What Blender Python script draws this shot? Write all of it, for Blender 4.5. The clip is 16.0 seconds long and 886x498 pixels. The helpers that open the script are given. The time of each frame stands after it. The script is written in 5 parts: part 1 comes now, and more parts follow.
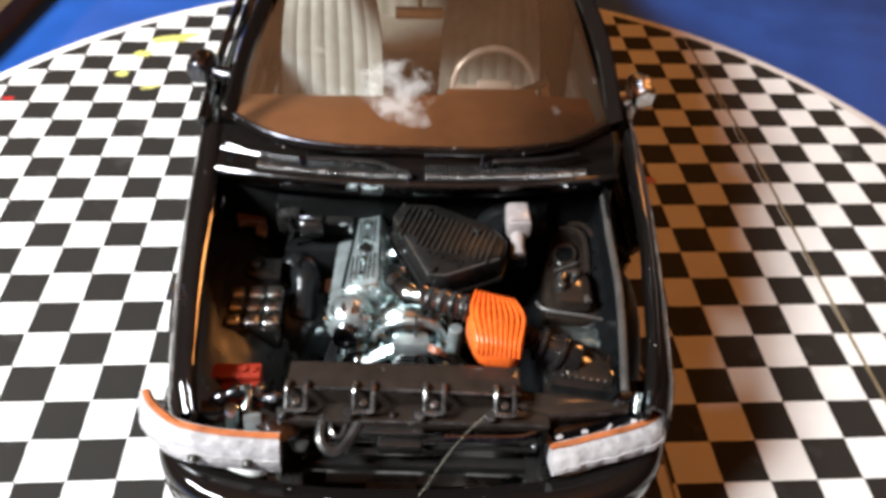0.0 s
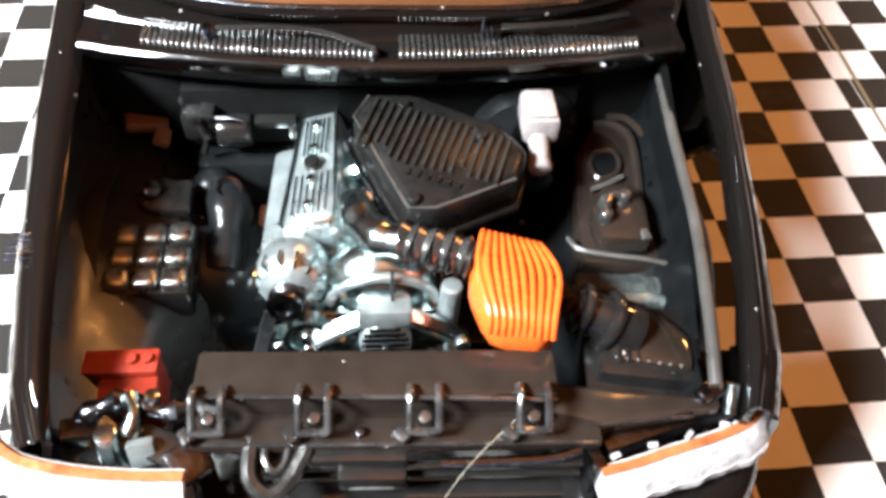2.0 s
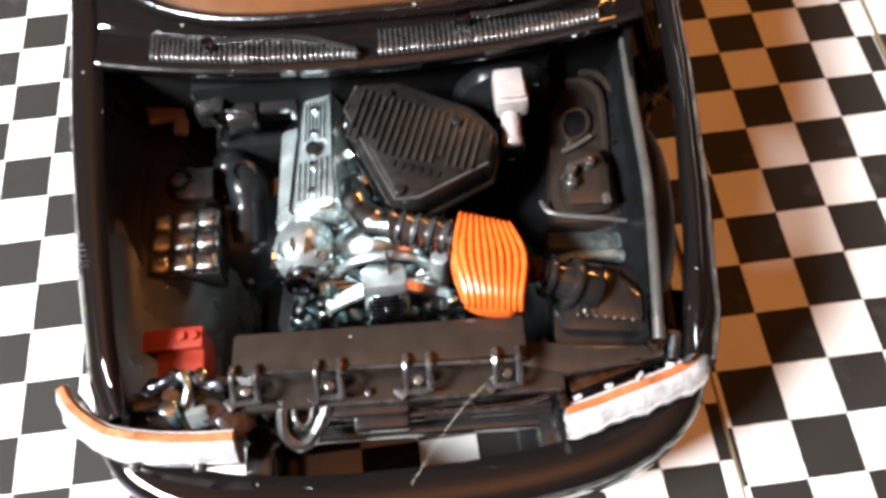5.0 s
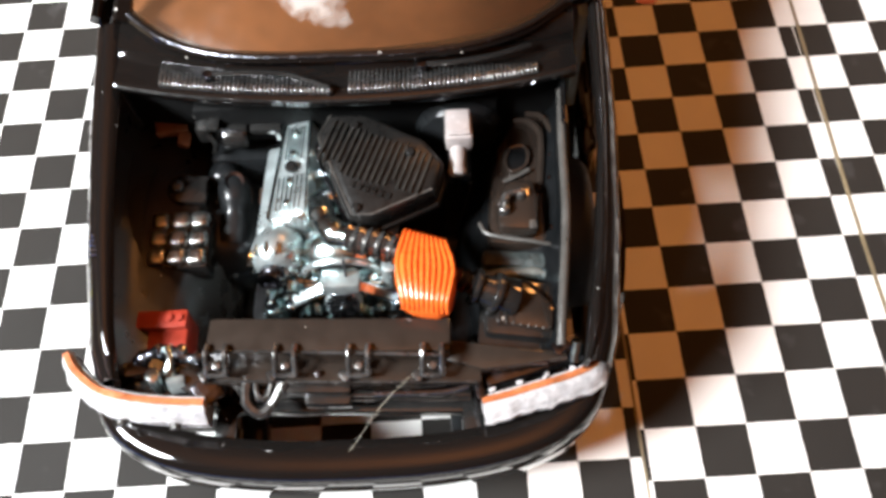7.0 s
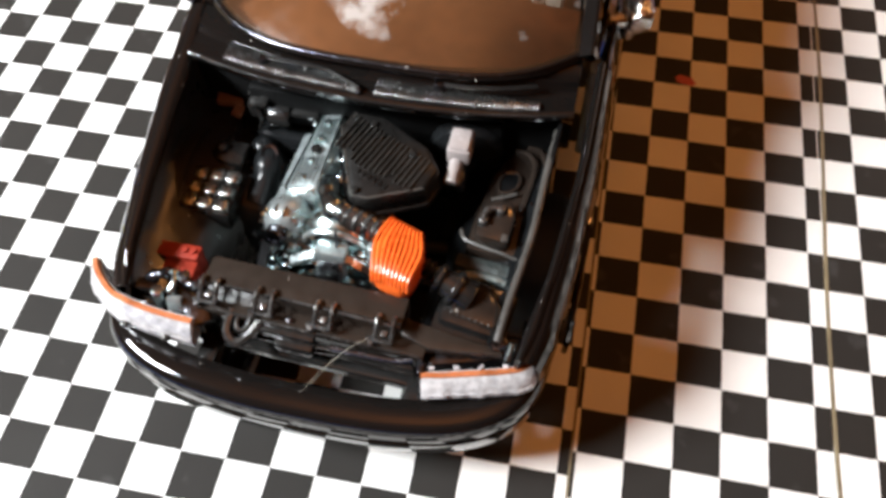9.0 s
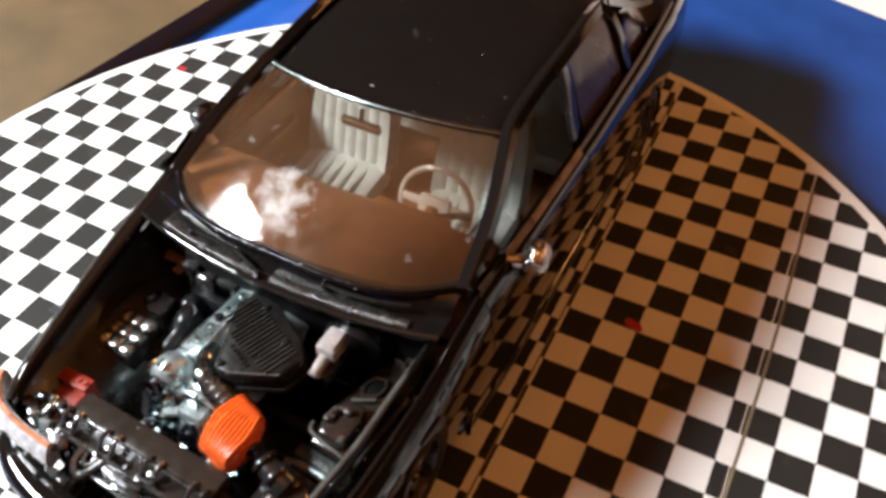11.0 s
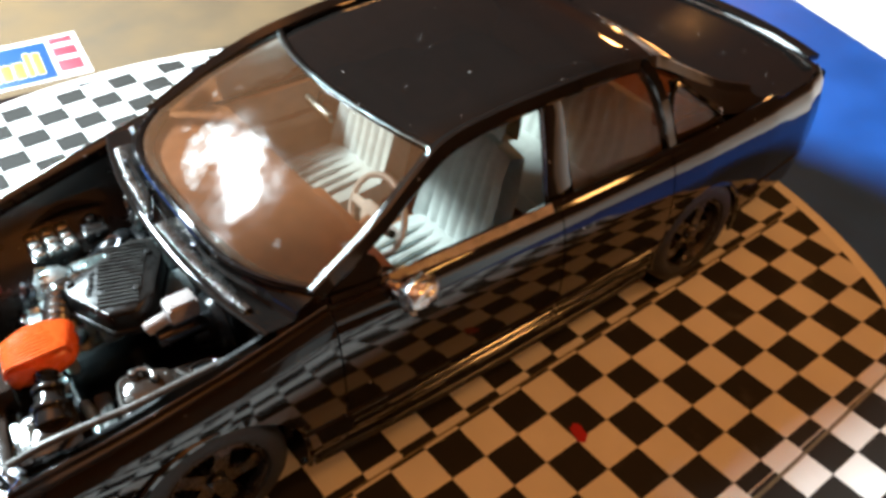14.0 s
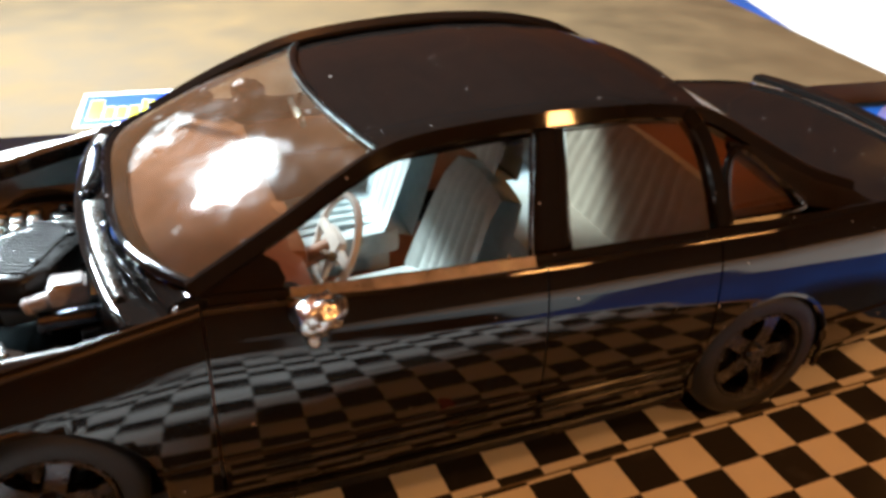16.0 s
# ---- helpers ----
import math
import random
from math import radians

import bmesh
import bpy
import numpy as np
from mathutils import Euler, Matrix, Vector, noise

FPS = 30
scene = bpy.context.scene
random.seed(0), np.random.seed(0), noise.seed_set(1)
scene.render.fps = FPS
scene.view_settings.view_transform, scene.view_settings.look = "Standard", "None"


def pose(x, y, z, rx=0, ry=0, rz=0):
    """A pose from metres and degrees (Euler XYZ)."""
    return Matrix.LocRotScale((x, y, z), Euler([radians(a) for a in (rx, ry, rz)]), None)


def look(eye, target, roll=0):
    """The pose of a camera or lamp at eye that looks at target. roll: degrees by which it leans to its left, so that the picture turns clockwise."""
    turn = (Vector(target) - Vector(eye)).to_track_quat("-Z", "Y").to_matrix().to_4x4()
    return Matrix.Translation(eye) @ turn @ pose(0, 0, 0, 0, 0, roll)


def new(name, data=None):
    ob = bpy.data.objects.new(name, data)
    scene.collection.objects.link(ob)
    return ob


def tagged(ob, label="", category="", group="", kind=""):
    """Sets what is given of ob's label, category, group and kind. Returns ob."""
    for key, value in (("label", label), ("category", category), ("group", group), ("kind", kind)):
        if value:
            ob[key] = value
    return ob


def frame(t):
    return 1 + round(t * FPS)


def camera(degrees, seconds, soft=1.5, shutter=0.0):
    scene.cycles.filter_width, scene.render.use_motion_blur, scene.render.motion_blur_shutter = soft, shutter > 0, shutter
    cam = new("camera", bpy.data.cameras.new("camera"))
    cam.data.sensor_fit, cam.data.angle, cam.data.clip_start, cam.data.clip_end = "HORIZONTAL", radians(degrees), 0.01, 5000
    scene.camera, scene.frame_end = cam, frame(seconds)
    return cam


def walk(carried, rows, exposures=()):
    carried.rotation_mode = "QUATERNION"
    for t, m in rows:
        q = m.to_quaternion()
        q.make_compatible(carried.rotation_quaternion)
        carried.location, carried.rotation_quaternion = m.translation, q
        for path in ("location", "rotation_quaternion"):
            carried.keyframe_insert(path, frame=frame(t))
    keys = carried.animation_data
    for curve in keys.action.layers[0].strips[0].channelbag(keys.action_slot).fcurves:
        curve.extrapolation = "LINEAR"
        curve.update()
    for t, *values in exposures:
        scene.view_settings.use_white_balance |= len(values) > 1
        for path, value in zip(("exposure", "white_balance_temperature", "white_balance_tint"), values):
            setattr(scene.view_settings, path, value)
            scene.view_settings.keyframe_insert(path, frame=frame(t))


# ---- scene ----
cam = camera(56.70, 16.0, soft=3.5, shutter=0.5)
# seconds, place in metres, turn in degrees
PATH = [
    (0, -0.00393, -0.12704, 0.11741, 47.57, -2.06, -3.13),
    (0.5, -0.00378, -0.11319, 0.10699, 44.29, -2.17, -3.89),
    (1, -0.00172, -0.10064, 0.09606, 42.76, -2.15, -5.00),
    (1.5, -0.00315, -0.09582, 0.09180, 40.98, -2.54, -5.45),
    (2, -0.00234, -0.09400, 0.09263, 38.93, -2.36, -5.27),
    (2.5, -0.00239, -0.09066, 0.09247, 35.45, -3.21, -5.72),
    (3, -0.00705, -0.08641, 0.09697, 31.25, -2.83, -7.39),
    (3.5, -0.00966, -0.08608, 0.10492, 29.26, 1.71, -6.74),
    (4, -0.00356, -0.08810, 0.10806, 29.48, 2.17, -5.91),
    (4.5, 0.00554, -0.08673, 0.10574, 29.09, 2.53, -6.40),
    (5, 0.00418, -0.08934, 0.11198, 27.18, 2.28, -6.86),
    (7.5, 0.01836, -0.10043, 0.12989, 28.02, 2.15, -0.54),
    (8, 0.02359, -0.10456, 0.13267, 29.92, 2.41, 3.00),
    (8.5, 0.02915, -0.10792, 0.13357, 30.23, 1.51, 8.11),
    (9, 0.03060, -0.11135, 0.13694, 31.73, 0.89, 11.01),
    (9.5, 0.03366, -0.11077, 0.14264, 32.91, 1.03, 13.99),
    (10, 0.04615, -0.10545, 0.14869, 36.89, 1.13, 18.12),
    (12.5, 0.10262, -0.08150, 0.14183, 46.86, 0.34, 40.43),
    (13, 0.10915, -0.07292, 0.13567, 47.65, -0.13, 44.71),
    (13.5, 0.11306, -0.06288, 0.13095, 48.08, -0.46, 48.22),
    (14, 0.11518, -0.05526, 0.12865, 48.98, -0.56, 51.95),
    (14.5, 0.11528, -0.04776, 0.12565, 50.60, -0.57, 55.88),
    (15, 0.11737, -0.03682, 0.11961, 52.67, -0.63, 62.64),
    (15.5, 0.11666, -0.02226, 0.10873, 55.68, -1.04, 67.39),
    (16, 0.12347, -0.01931, 0.09846, 59.61, -1.53, 67.97),
]
# seconds, stops, white balance
EXPOSURE = [(0.0, -0.45, 6500, 10), (1.0, 0.1, 6500, 10), (1.5, 0.42, 6500, 9), (2.0, 0.58, 6300, 8), (3.0, 0.55, 6500, 10), (4.0, -0.05, 6500, 10), (5.0, 0.25, 6500, 10), (7.5, 0.0, 6500, 10), (9.5, -0.4, 6500, 10), (10.0, -0.45, 6500, 10), (12.5, 0.1, 6300, 8), (14.0, 0.45, 5850, -2), (15.0, 0.52, 5800, -2), (16.0, 0.6, 5800, 0)]
walk(cam, [(t, pose(*p)) for t, *p in PATH], EXPOSURE)

# ---- light ----
MM = 0.001
world = bpy.data.worlds.new("room_world")
world.use_nodes = True
world.node_tree.nodes["Background"].inputs[0].default_value = (0.30, 0.15, 0.07, 1)
world.node_tree.nodes["Background"].inputs[1].default_value = 0.05
scene.world = world


def lamp(name, eye, target, size, watts, colour, shape="DISK", spread=180):
    data = bpy.data.lights.new(name, "AREA")
    data.shape, data.size, data.energy, data.color = shape, size, watts, colour
    data.spread = radians(spread)
    ob = new(name, data)
    ob.matrix_world = look(eye, target)
    return ob


def strip_lamp(name, one_end, other_end, target, width, watts, colour, spread):
    """A long straight lamp between two ends that shines at target."""
    a, b = Vector(one_end), Vector(other_end)
    x = (b - a).normalized()
    z = ((a + b) / 2 - Vector(target)).normalized()
    z = (z - x * z.dot(x)).normalized()
    data = bpy.data.lights.new(name, "AREA")
    data.shape, data.size, data.size_y, data.energy, data.color = "RECTANGLE", (b - a).length, width, watts, colour
    data.spread = radians(spread)
    ob = new(name, data)
    ob.matrix_world = Matrix.Translation((a + b) / 2) @ Matrix((x, z.cross(x), z)).transposed().to_4x4()
    return ob


# a cool white bar lamp in front of the car on the passenger's side; a warm lamp thrown up at the ceiling, and two warm bulbs
strip_lamp("desk_lamp_light", (-0.405, -0.105, 0.380), (-0.280, -0.235, 0.380), (0, 0, 0), 0.075, 7.2, (0.92, 0.97, 1.0), 140)
lamp("ceiling_light", (0.10, -0.40, 1.00), (0.10, -0.40, 2.0), 0.5, 16.0, (1.0, 0.42, 0.12), "SQUARE")
for eye, target, size, watts in (((0.38, 0.72, 0.70), (0.30, 0.55, -0.05), 0.12, 1.6), ((-0.50, 0.92, 0.27), (0, 0, 0), 0.07, 0.8), ((1.10, 0.70, 0.75), (0, 0, 0), 0.15, 3.8)):
    lamp("bulb_light", eye, target, size, watts, (1.0, 0.40, 0.11))

# ---- materials ----


def material(name, colour, rough=0.5, metal=0.0, grain=0.0, grain_scale=800.0, bump=0.0, bump_scale=1500.0, coat=0.0, dust=0.0, spec=0.5):
    """A principled material with mottling at two scales, optional relief and dust specks. Scales are per metre."""
    mat = bpy.data.materials.new(name)
    mat.use_nodes = True
    tree = mat.node_tree
    n, l = tree.nodes, tree.links
    bsdf = n["Principled BSDF"]
    bsdf.inputs["Roughness"].default_value = rough
    bsdf.inputs["Metallic"].default_value = metal
    bsdf.inputs["Coat Weight"].default_value = coat
    bsdf.inputs["Coat Roughness"].default_value = 0.04
    bsdf.inputs["Specular IOR Level"].default_value = spec
    bsdf.inputs["Base Color"].default_value = (*colour, 1)
    at = n.new("ShaderNodeTexCoord")
    last = None
    if grain:
        fine, broad = n.new("ShaderNodeTexNoise"), n.new("ShaderNodeTexNoise")
        fine.inputs["Scale"].default_value, broad.inputs["Scale"].default_value = grain_scale, grain_scale / 9
        fine.inputs["Detail"].default_value = 4
        add = n.new("ShaderNodeMath")
        add.operation = "ADD"
        l.new(at.outputs["Object"], fine.inputs["Vector"])
        l.new(at.outputs["Object"], broad.inputs["Vector"])
        l.new(fine.outputs[0], add.inputs[0])
        l.new(broad.outputs[0], add.inputs[1])
        ramp = n.new("ShaderNodeMapRange")
        ramp.inputs[1].default_value, ramp.inputs[2].default_value = 0.65, 1.35
        ramp.inputs[3].default_value, ramp.inputs[4].default_value = 1 - grain, 1 + grain
        l.new(add.outputs[0], ramp.inputs[0])
        mul = n.new("ShaderNodeVectorMath")
        mul.operation = "SCALE"
        mul.inputs[0].default_value = colour
        l.new(ramp.outputs[0], mul.inputs["Scale"])
        last = mul.outputs[0]
        rr = n.new("ShaderNodeMapRange")
        rr.inputs[1].default_value, rr.inputs[2].default_value = 0.6, 1.4
        rr.inputs[3].default_value, rr.inputs[4].default_value = max(rough - 0.12 * grain * 2, 0.02), min(rough + 0.25 * grain * 2, 1)
        l.new(add.outputs[0], rr.inputs[0])
        l.new(rr.outputs[0], bsdf.inputs["Roughness"])
    if dust:
        speck = n.new("ShaderNodeTexVoronoi")
        speck.inputs["Scale"].default_value = 420
        near = n.new("ShaderNodeMath")
        near.operation = "LESS_THAN"
        patchy, much = n.new("ShaderNodeTexNoise"), n.new("ShaderNodeMapRange")
        patchy.inputs["Scale"].default_value, patchy.inputs["Detail"].default_value = 260, 2
        much.inputs[1].default_value, much.inputs[2].default_value = 0.46, 0.78
        much.inputs[3].default_value, much.inputs[4].default_value = 0.0, 0.16 * dust
        l.new(at.outputs["Object"], patchy.inputs["Vector"])
        l.new(patchy.outputs[0], much.inputs[0])
        l.new(much.outputs[0], near.inputs[1])
        l.new(at.outputs["Object"], speck.inputs["Vector"])
        l.new(speck.outputs["Distance"], near.inputs[0])
        mix = n.new("ShaderNodeMix")
        mix.data_type = "RGBA"
        mix.inputs[6].default_value = (*colour, 1)
        mix.inputs[7].default_value = (0.45, 0.42, 0.38, 1)
        if last:
            l.new(last, mix.inputs[6])
        l.new(near.outputs[0], mix.inputs[0])
        last = mix.outputs[2]
    if last:
        l.new(last, bsdf.inputs["Base Color"])
    if bump:
        noisy, bn = n.new("ShaderNodeTexNoise"), n.new("ShaderNodeBump")
        noisy.inputs["Scale"].default_value = bump_scale
        noisy.inputs["Detail"].default_value = 3
        bn.inputs["Strength"].default_value = bump
        bn.inputs["Distance"].default_value = 0.0004
        l.new(at.outputs["Object"], noisy.inputs["Vector"])
        l.new(noisy.outputs[0], bn.inputs["Height"])
        l.new(bn.outputs[0], bsdf.inputs["Normal"])
    return mat


def checker_material(name, dx, dy, odd):
    """Printed squares of side SQ; dx, dy shift them, in squares."""
    mat = bpy.data.materials.new(name)
    mat.use_nodes = True
    n, l = mat.node_tree.nodes, mat.node_tree.links
    bsdf = n["Principled BSDF"]
    at = n.new("ShaderNodeTexCoord")
    wob = n.new("ShaderNodeTexNoise")
    wob.inputs["Scale"].default_value = 900
    l.new(at.outputs["Object"], wob.inputs["Vector"])
    wobble = n.new("ShaderNodeVectorMath")
    wobble.operation = "MULTIPLY_ADD"
    wobble.inputs[1].default_value = (0.00022, 0.00022, 0)
    l.new(wob.outputs["Color"], wobble.inputs[0])
    l.new(at.outputs["Object"], wobble.inputs[2])
    scaled = n.new("ShaderNodeVectorMath")
    scaled.operation = "MULTIPLY_ADD"
    scaled.inputs[1].default_value = (1 / SQ, 1 / SQ, 0)
    scaled.inputs[2].default_value = (dx + 1000, dy + 1000 + (1 if odd else 0), 0.5)
    l.new(wobble.outputs[0], scaled.inputs[0])
    chk = n.new("ShaderNodeTexChecker")
    chk.inputs["Scale"].default_value = 1.0
    chk.inputs["Color1"].default_value = (0.80, 0.79, 0.76, 1)
    chk.inputs["Color2"].default_value = (0.020, 0.018, 0.016, 1)
    l.new(scaled.outputs[0], chk.inputs["Vector"])
    stain = n.new("ShaderNodeTexNoise")
    stain.inputs["Scale"].default_value = 45
    stain.inputs["Detail"].default_value = 6
    l.new(at.outputs["Object"], stain.inputs["Vector"])
    ramp = n.new("ShaderNodeMapRange")
    ramp.inputs[1].default_value, ramp.inputs[2].default_value = 0.35, 0.75
    ramp.inputs[3].default_value, ramp.inputs[4].default_value = 1.0, 0.86
    l.new(stain.outputs[0], ramp.inputs[0])
    mul = n.new("ShaderNodeVectorMath")
    mul.operation = "SCALE"
    l.new(chk.outputs["Color"], mul.inputs[0])
    l.new(ramp.outputs[0], mul.inputs["Scale"])
    # worn toner: pale scuffs on the black squares
    scuff = n.new("ShaderNodeTexNoise")
    scuff.inputs["Scale"].default_value = 130
    scuff.inputs["Detail"].default_value = 8
    l.new(at.outputs["Object"], scuff.inputs["Vector"])
    worn = n.new("ShaderNodeMapRange")
    worn.inputs[1].default_value, worn.inputs[2].default_value = 0.62, 0.80
    worn.inputs[3].default_value, worn.inputs[4].default_value = 0.0, 0.035
    l.new(scuff.outputs[0], worn.inputs[0])
    up = n.new("ShaderNodeVectorMath")
    l.new(mul.outputs[0], up.inputs[0])
    l.new(worn.outputs[0], up.inputs[1])
    l.new(up.outputs[0], bsdf.inputs["Base Color"])
    rough = n.new("ShaderNodeMapRange")
    rough.inputs[3].default_value, rough.inputs[4].default_value = 0.60, 0.78
    bsdf.inputs["Specular IOR Level"].default_value = 0.2
    l.new(stain.outputs[0], rough.inputs[0])
    l.new(rough.outputs[0], bsdf.inputs["Roughness"])
    bn = n.new("ShaderNodeBump")
    bn.inputs["Strength"].default_value, bn.inputs["Distance"].default_value = 0.12, 0.0003
    l.new(stain.outputs[0], bn.inputs["Height"])
    l.new(bn.outputs[0], bsdf.inputs["Normal"])
    return mat


def glass_material(name, tint, warm_film, smear=0.0, centre=(0, 0, 0)):
    """Clear plastic; smear: a whitish glue haze round a place, in metres."""
    mat = bpy.data.materials.new(name)
    mat.use_nodes = True
    n, l = mat.node_tree.nodes, mat.node_tree.links
    out, bsdf = n["Material Output"], n["Principled BSDF"]
    clear, gloss, mix = n.new("ShaderNodeBsdfTransparent"), n.new("ShaderNodeBsdfGlossy"), n.new("ShaderNodeMixShader")
    clear.inputs[0].default_value = (*tint, 1)
    spot, smudge, ridge = n.new("ShaderNodeTexCoord"), n.new("ShaderNodeTexNoise"), n.new("ShaderNodeMapRange")
    smudge.inputs["Scale"].default_value, smudge.inputs["Detail"].default_value = 130, 4
    ridge.inputs[1].default_value, ridge.inputs[2].default_value = 0.35, 0.7
    ridge.inputs[3].default_value, ridge.inputs[4].default_value = 0.06, 0.20
    l.new(spot.outputs["Object"], smudge.inputs["Vector"])
    l.new(smudge.outputs[0], ridge.inputs[0])
    l.new(ridge.outputs[0], gloss.inputs["Roughness"])
    fres = n.new("ShaderNodeFresnel")
    fres.inputs[0].default_value = 1.42
    wave, swell = n.new("ShaderNodeTexNoise"), n.new("ShaderNodeBump")
    wave.inputs["Scale"].default_value, wave.inputs["Detail"].default_value = 110, 2
    swell.inputs["Strength"].default_value, swell.inputs["Distance"].default_value = 0.25, 0.0012
    l.new(spot.outputs["Object"], wave.inputs["Vector"])
    l.new(wave.outputs[0], swell.inputs["Height"])
    l.new(swell.outputs[0], gloss.inputs["Normal"])
    l.new(fres.outputs[0], mix.inputs[0])
    l.new(clear.outputs[0], mix.inputs[1])
    l.new(gloss.outputs[0], mix.inputs[2])
    # a thin film of brownish grime that also paints in the room's warm reflection
    warm_dirt, film = n.new("ShaderNodeBsdfDiffuse"), n.new("ShaderNodeMixShader")
    warm_dirt.inputs[0].default_value = (0.38, 0.18, 0.085, 1)
    where, cloud, layer = n.new("ShaderNodeTexCoord"), n.new("ShaderNodeTexNoise"), n.new("ShaderNodeMapRange")
    cloud.inputs["Scale"].default_value, cloud.inputs["Detail"].default_value = 45, 5
    layer.inputs[1].default_value, layer.inputs[2].default_value = 0.3, 0.7
    layer.inputs[3].default_value, layer.inputs[4].default_value = 0.6 * warm_film, 1.3 * warm_film
    l.new(where.outputs["Object"], cloud.inputs["Vector"])
    l.new(cloud.outputs[0], layer.inputs[0])
    l.new(layer.outputs[0], film.inputs[0])
    l.new(mix.outputs[0], film.inputs[1])
    l.new(warm_dirt.outputs[0], film.inputs[2])
    last = film.outputs[0]
    if smear:
        at, fog = n.new("ShaderNodeTexCoord"), n.new("ShaderNodeTexNoise")
        fog.inputs["Scale"].default_value, fog.inputs["Detail"].default_value = 240, 9
        l.new(at.outputs["Object"], fog.inputs["Vector"])
        far = n.new("ShaderNodeVectorMath")
        far.operation = "DISTANCE"
        far.inputs[1].default_value = centre
        l.new(at.outputs["Object"], far.inputs[0])
        fall = n.new("ShaderNodeMapRange")
        fall.inputs[1].default_value, fall.inputs[2].default_value = 0.002, 0.0095
        fall.inputs[3].default_value, fall.inputs[4].default_value = 0.32, -0.05
        l.new(far.outputs["Value"], fall.inputs[0])
        lift = n.new("ShaderNodeMath")
        l.new(fog.outputs[0], lift.inputs[0])
        l.new(fall.outputs[0], lift.inputs[1])
        amount = n.new("ShaderNodeMapRange")
        amount.inputs[1].default_value, amount.inputs[2].default_value = 0.62, 0.85
        amount.inputs[3].default_value, amount.inputs[4].default_value = 0.0, smear
        l.new(lift.outputs[0], amount.inputs[0])
        bsdf.inputs["Base Color"].default_value = (0.7, 0.69, 0.66, 1)
        bsdf.inputs["Roughness"].default_value = 0.6
        haze = n.new("ShaderNodeMixShader")
        l.new(amount.outputs[0], haze.inputs[0])
        l.new(last, haze.inputs[1])
        l.new(bsdf.outputs[0], haze.inputs[2])
        last = haze.outputs[0]
    l.new(last, out.inputs[0])
    return mat


SQ = 0.00794
PAINT = material("gloss_black_paint", (0.0062, 0.0052, 0.0047), 0.05, grain=0.06, grain_scale=300, coat=0.2, dust=0.85, bump=0.012, bump_scale=90)
BLACK = material("gloss_black_plastic", (0.012, 0.0115, 0.011), 0.13, grain=0.3, grain_scale=500, bump=0.22, bump_scale=380, dust=0.9, spec=0.5, coat=0.4)
FLAT = material("flat_black_plastic", (0.012, 0.012, 0.013), 0.55, grain=0.4, grain_scale=700, bump=0.25)
PRESSED = material("brownish_black_plastic", (0.022, 0.0165, 0.0132), 0.15, grain=0.25, grain_scale=420, bump=0.22, bump_scale=380, dust=0.7, spec=0.42)
PALE = material("pale_glossy_plastic", (0.74, 0.75, 0.73), 0.22, grain=0.12, grain_scale=500, bump=0.2, coat=0.4)
SATIN = material("satin_black_plastic", (0.0100, 0.0095, 0.0090), 0.27, grain=0.35, grain_scale=900, bump=0.3, bump_scale=420, dust=0.6, spec=0.22)
RIBBED = material("worn_satin_plastic", (0.020, 0.019, 0.017), 0.36, grain=0.5, grain_scale=600, bump=0.3, bump_scale=420, spec=0.3)
# brownish black: a warm reflection put into the passenger's inner wing colour
WARMWING = material("warm_reflection_black_plastic", (0.0135, 0.0100, 0.0082), 0.26, grain=0.3, grain_scale=420, bump=0.12, bump_scale=420, dust=0.6, spec=0.5)
# grey for worn edges, and for the sheen painted onto the black stay rod
STAY = material("sheen_and_wear_grey_plastic", (0.050, 0.047, 0.043), 0.24, grain=0.45, grain_scale=260, bump=0.25, bump_scale=500)
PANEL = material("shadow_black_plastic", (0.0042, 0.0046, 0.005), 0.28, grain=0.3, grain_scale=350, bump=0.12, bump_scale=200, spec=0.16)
CAPS = material("plated_cap", (0.42, 0.43, 0.41), 0.24, metal=1.0, grain=0.35, grain_scale=500, bump=0.5, bump_scale=500)
DARK = material("dark_bay_plastic", (0.0085, 0.0092, 0.0098), 0.15, grain=0.3, grain_scale=350, bump=0.22, bump_scale=260, dust=0.5, spec=0.2)
RUBBER = material("tyre_rubber", (0.008, 0.008, 0.0085), 0.5, grain=0.3, grain_scale=900, bump=0.2)
BROWNGLOSS = material("brownish_gloss_plastic", (0.019, 0.0140, 0.0112), 0.09, grain=0.2, grain_scale=350, bump=0.35, bump_scale=260, dust=0.9, coat=0.5)
ROUGH = material("rough_grey_green_plastic", (0.038, 0.048, 0.047), 0.5, grain=0.6, grain_scale=900, bump=1.0, bump_scale=800)
PIPE = material("pale_worn_pipe", (0.26, 0.32, 0.32), 0.3, metal=0.7, grain=0.5, grain_scale=500, bump=0.4, bump_scale=500)
# pale metallic base paints highlights into gloss black parts; also serves worn edges
WORNGLINT = material("worn_and_glinting_black", (0.15, 0.147, 0.142), 0.18, metal=0.85, grain=0.5, grain_scale=500, bump=0.35, bump_scale=420, dust=0.5)
CHROME = material("bright_plated_plastic", (0.54, 0.64, 0.64), 0.18, metal=1.0, grain=0.2, grain_scale=500, bump=0.25, bump_scale=600)
SILVER = material("silver_painted_metal", (0.52, 0.585, 0.59), 0.27, metal=0.8, grain=0.3, grain_scale=500, bump=0.45, bump_scale=420)
MATT = material("matt_black_paint", (0.0045, 0.0045, 0.0045), 0.6, grain=0.3, grain_scale=900, spec=0.09)
SMOKE = material("dark_chrome", (0.10, 0.10, 0.11), 0.22, metal=1.0, grain=0.3, grain_scale=500, bump=0.2)
ORANGE = material("orange_painted_plastic", (0.76, 0.125, 0.018), 0.26, grain=0.12, grain_scale=900, bump=0.1)
